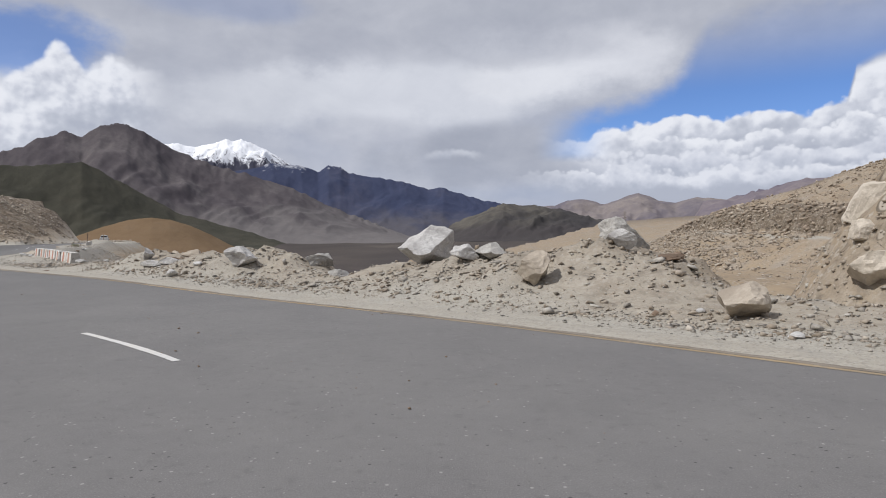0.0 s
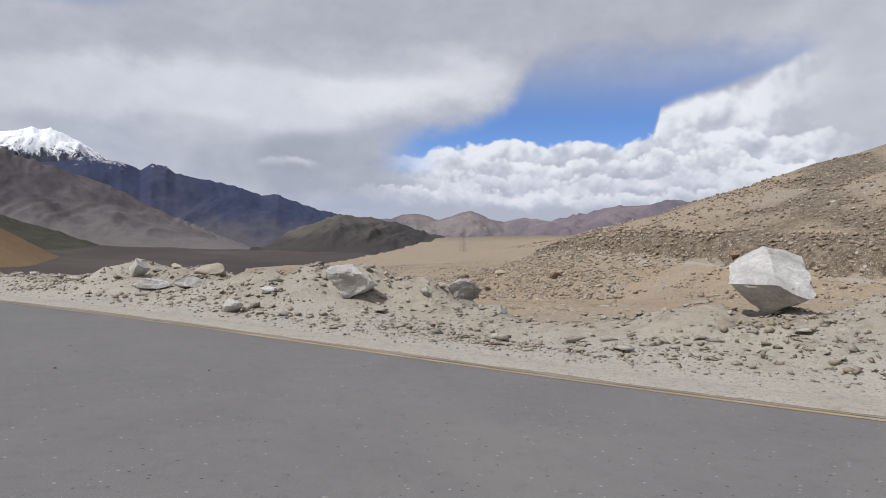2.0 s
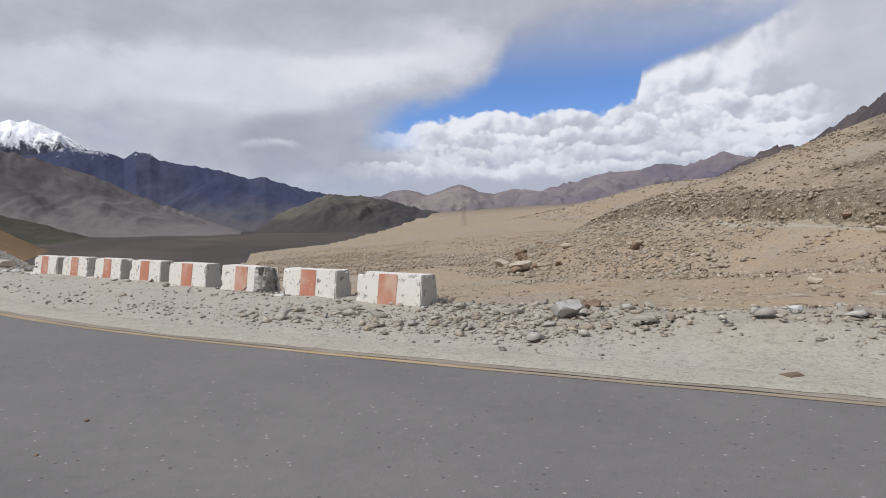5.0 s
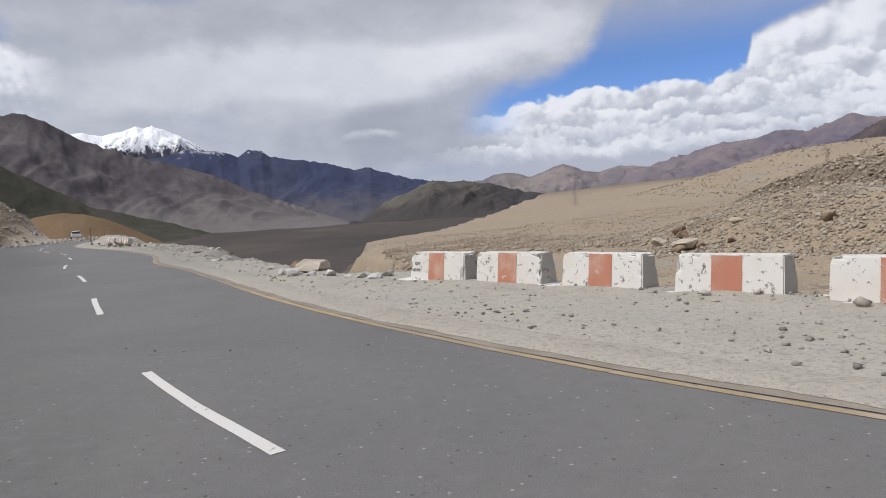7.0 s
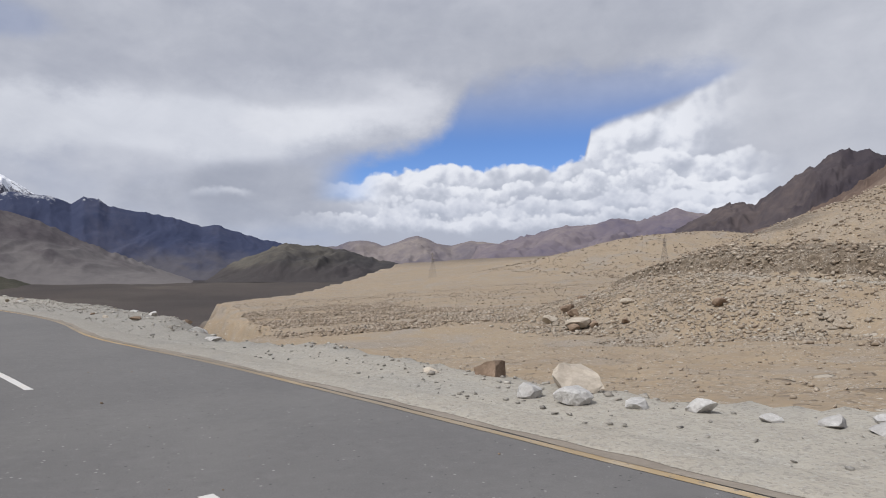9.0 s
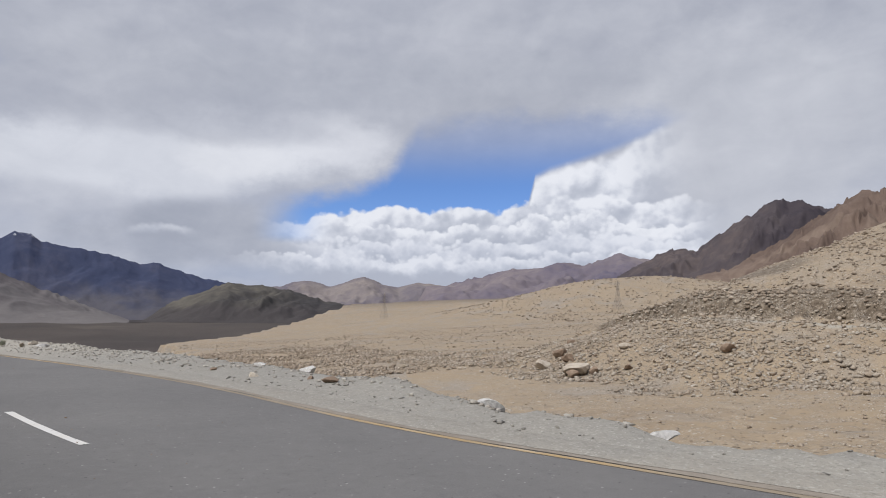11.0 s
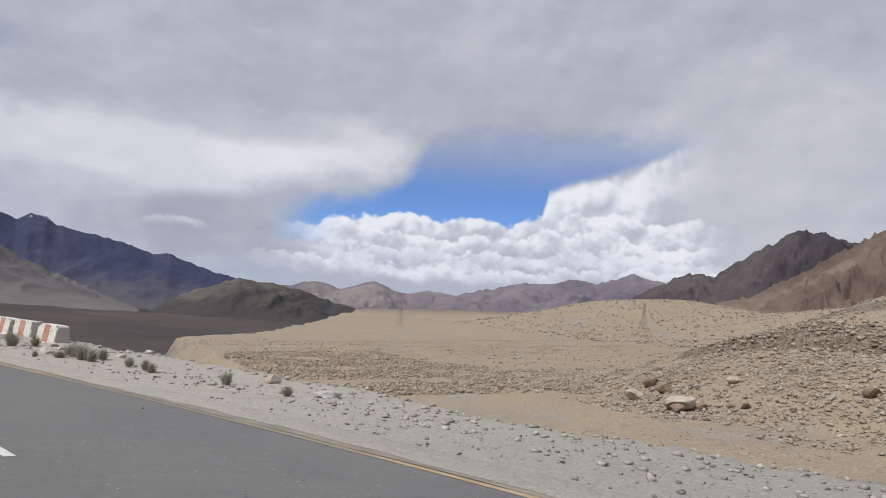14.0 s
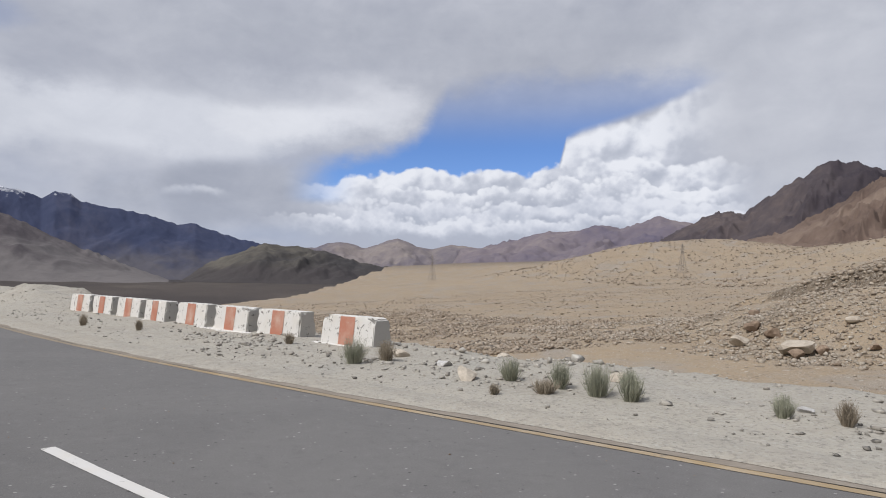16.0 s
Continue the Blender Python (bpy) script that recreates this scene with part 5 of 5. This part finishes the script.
# ---- shrubs ----
def shrub(x, y, width, tall, seed, dry=False):
    rnd = random.Random(seed)
    bm = bmesh.new()
    for _ in range(300):
        a, lean = rnd.uniform(0, 6.283), min(1.0, abs(rnd.gauss(0, 0.55)))
        r0 = rnd.uniform(0, 0.22) * width
        h = tall * rnd.uniform(0.5, 1.1) * (1 - 0.22 * lean)
        r1 = r0 + lean * width * 0.40
        thick = rnd.uniform(0.0020, 0.0042)
        p0 = Vector((math.cos(a) * r0, math.sin(a) * r0, -0.02))
        p1 = Vector((math.cos(a) * (r0 * 0.35 + r1 * 0.65), math.sin(a) * (r0 * 0.35 + r1 * 0.65), h * 0.55))
        p2 = Vector((math.cos(a) * r1 + rnd.gauss(0, 0.02), math.sin(a) * r1 + rnd.gauss(0, 0.02), h))
        side = Vector((rnd.gauss(0, 1), rnd.gauss(0, 1), 0)).normalized() * thick
        v = [bm.verts.new(p) for p in (p0 - side, p0 + side, p1 + side, p1 - side, p2)]
        bm.faces.new((v[0], v[1], v[2], v[3]))
        bm.faces.new((v[3], v[2], v[4]))
        for t in (0.35, 0.6, 0.8, 0.95):
            q = p1.lerp(p2, t * 2 - 1) if t > 0.5 else p0.lerp(p1, t * 2)
            s = Vector((rnd.gauss(0, 1), rnd.gauss(0, 1), rnd.gauss(0.7, 0.5))).normalized() * tall * 0.11
            w = [bm.verts.new(p) for p in (q, q + s * 0.5 + side * 1.3, q + s)]
            bm.faces.new(w)
    ob = part("shrub", bm, SHRUB_DRY if dry else SHRUB)
    ob.matrix_world = pose(x, y, height_at(x, y), 0, 0, seed * 31 % 360)
    return tagged(ob, "dry brown twiggy shrub on the gravel shoulder" if dry else "spiky grey-green shrub on the gravel shoulder", "shrub", "roadside shrubs")


for k, (x, y, w, h, dry) in enumerate((
    (-43.55, 83.7, 0.42, 0.38, 0), (-43.05, 83.8, 0.34, 0.30, 1), (-42.1, 81.8, 0.32, 0.27, 0), (-41.9, 81.0, 0.30, 0.30, 0), (-41.75, 80.5, 0.38, 0.36, 0),
    (-41.55, 80.2, 0.30, 0.30, 0), (-41.35, 80.5, 0.26, 0.26, 0), (-40.8, 79.0, 0.22, 0.21, 0), (-40.5, 78.6, 0.18, 0.22, 1), (-42.7, 81.0, 0.14, 0.11, 1), (-47.7, 91.6, 0.2, 0.26, 1),
    (-46.5, 89.9, 0.16, 0.22, 1), (-40.4, 78.1, 0.2, 0.2, 1), (-39.2, 76.3, 0.24, 0.24, 0), (-38.4, 74.9, 0.18, 0.17, 1), (-42.2, 80.8, 0.34, 0.16, 1), (-44.0, 86.4, 0.2, 0.2, 1))):
    shrub(x, y, w, h, 500 + k, bool(dry))


# ---- pylons on the fan ----
def pylon(x, y, tall, turn):
    ob = tagged(new("pylon"), "thin steel lattice pylon standing on the fan", "pylon", "power line pylons")
    base, waist = tall * 0.11, tall * 0.022

    def bar(bm, a, b, t=0.16):
        a, b = Vector(a), Vector(b)
        m = Matrix.Translation((a + b) / 2) @ (b - a).to_track_quat("Z", "Y").to_matrix().to_4x4()
        box(bm, (t, t, (b - a).length), m)
    corners = [(sx, sy) for sx in (-1, 1) for sy in (-1, 1)]

    def at(sx, sy, h):
        r = base + (waist - base) * min(1, h / (tall * 0.75))
        return (sx * r, sy * r, h)
    for sx, sy in corners:
        bm = bmesh.new()
        bar(bm, at(sx, sy, -0.5), at(sx, sy, tall * 0.75), 0.17)
        bar(bm, at(sx, sy, tall * 0.75), (0, 0, tall), 0.15)
        part("leg", bm, STEEL, ob)
    bm = bmesh.new()
    hs = [tall * 0.75 * (1 - (1 - k / 8) ** 1.3) for k in range(9)]
    for h0, h1 in zip(hs, hs[1:]):
        for (ax, ay), (bx, by) in (((-1, -1), (1, -1)), ((1, -1), (1, 1)), ((1, 1), (-1, 1)), ((-1, 1), (-1, -1))):
            bar(bm, at(ax, ay, h0), at(bx, by, h1), 0.08)
            bar(bm, at(bx, by, h0), at(ax, ay, h1), 0.08)
    part("bracing", bm, STEEL, ob)
    for h in (0.70, 0.80, 0.90):
        bm = bmesh.new()
        for s in (-1, 1):
            bar(bm, (0, 0, tall * h + 0.8), (s * tall * 0.15, 0, tall * h), 0.16)
            bar(bm, (0, 0, tall * h - 0.5), (s * tall * 0.15, 0, tall * h), 0.16)
        part("cross_arm", bm, STEEL, ob)
    ob.matrix_world = pose(x, y, height_at(x, y), 0, 0, turn)
    return ob


def marker_post(x, y, tall):
    bm = bmesh.new()
    bmesh.ops.create_cone(bm, cap_ends=True, segments=10, radius1=0.07, radius2=0.06, depth=tall, matrix=Matrix.Translation((0, 0, tall / 2 - 0.1)))
    bmesh.ops.create_cone(bm, cap_ends=True, segments=10, radius1=0.09, radius2=0.04, depth=0.06, matrix=Matrix.Translation((0, 0, tall - 0.07)))
    ob = part("marker_post", bm, BROWN_ROCK)
    ob.matrix_world = pose(x, y, height_at(x, y))
    return tagged(ob, "thin dark post standing beside the bend", "post", "posts by the bend")


def wheel(x, y, parent):
    bm = bmesh.new()
    bmesh.ops.create_cone(bm, cap_ends=True, segments=20, radius1=0.33, radius2=0.33, depth=0.22, matrix=pose(x, y, 0.33, 0, 90, 0))
    bmesh.ops.bevel(bm, geom=[e for e in bm.edges if e.calc_length() < 0.15], offset=0.03, segments=1, affect="EDGES")
    tyre = part("wheel", bm, RUBBER, parent)
    bm = bmesh.new()
    bmesh.ops.create_cone(bm, cap_ends=True, segments=16, radius1=0.19, radius2=0.16, depth=0.25, matrix=pose(x, y, 0.33, 0, 90, 0))
    part("rim", bm, STEEL, tyre, "grey steel rim")


def small_car(x, y, turn):
    """A white hatchback, nose along -y."""
    ob = tagged(new("car"), "small white hatchback on the road beyond the bend", "car")
    bm = bmesh.new()
    box(bm, (1.68, 3.9, 0.55), pose(0, 0, 0.55))
    bmesh.ops.bevel(bm, geom=bm.edges[:], offset=0.12, segments=3, affect="EDGES")
    part("body", bm, CAR_PAINT, ob)
    bm = bmesh.new()
    for v in box(bm, (1.5, 2.5, 0.62), pose(0, 0.35, 1.1)):
        if v.co.z > 1.1:
            v.co.x *= 0.82
            v.co.y = 0.35 + (v.co.y - 0.35) * (0.62 if v.co.y < 0.35 else 0.86)
    bmesh.ops.bevel(bm, geom=bm.edges[:], offset=0.06, segments=2, affect="EDGES")
    part("cabin", bm, CAR_PAINT, ob)
    for name, size, m in (("windscreen", (1.24, 0.02, 0.46), pose(0, -0.70, 1.12, -42, 0, 0)), ("rear_window", (1.2, 0.02, 0.42), pose(0, 1.535, 1.15, 16, 0, 0)),
                          ("side_window", (0.02, 1.5, 0.34), pose(-0.70, 0.4, 1.18, 0, 14, 0)), ("side_window", (0.02, 1.5, 0.34), pose(0.70, 0.4, 1.18, 0, -14, 0))):
        bm = bmesh.new()
        box(bm, size, m)
        part(name, bm, CAR_GLASS, ob, "dark glass")
    for sx in (-0.6, 0.6):
        bm = bmesh.new()
        box(bm, (0.3, 0.04, 0.14), pose(sx, -1.95, 0.68))
        bmesh.ops.bevel(bm, geom=bm.edges[:], offset=0.015, segments=1, affect="EDGES")
        part("headlight", bm, WHITE_LINE, ob, "clear headlight")
        for sy in (-1.2, 1.25):
            wheel(sx * 1.28, sy, ob)
    ob.matrix_world = pose(x, y, 0.0, 0, 0, turn)
    return ob


small_car(-71.6, 151.4, 22)
marker_post(-53.4, 107.2, 1.8)
marker_post(-55.0, 116.0, 1.4)
pylon(208, 753, 28, 20)
pylon(331, 518, 24, 20)
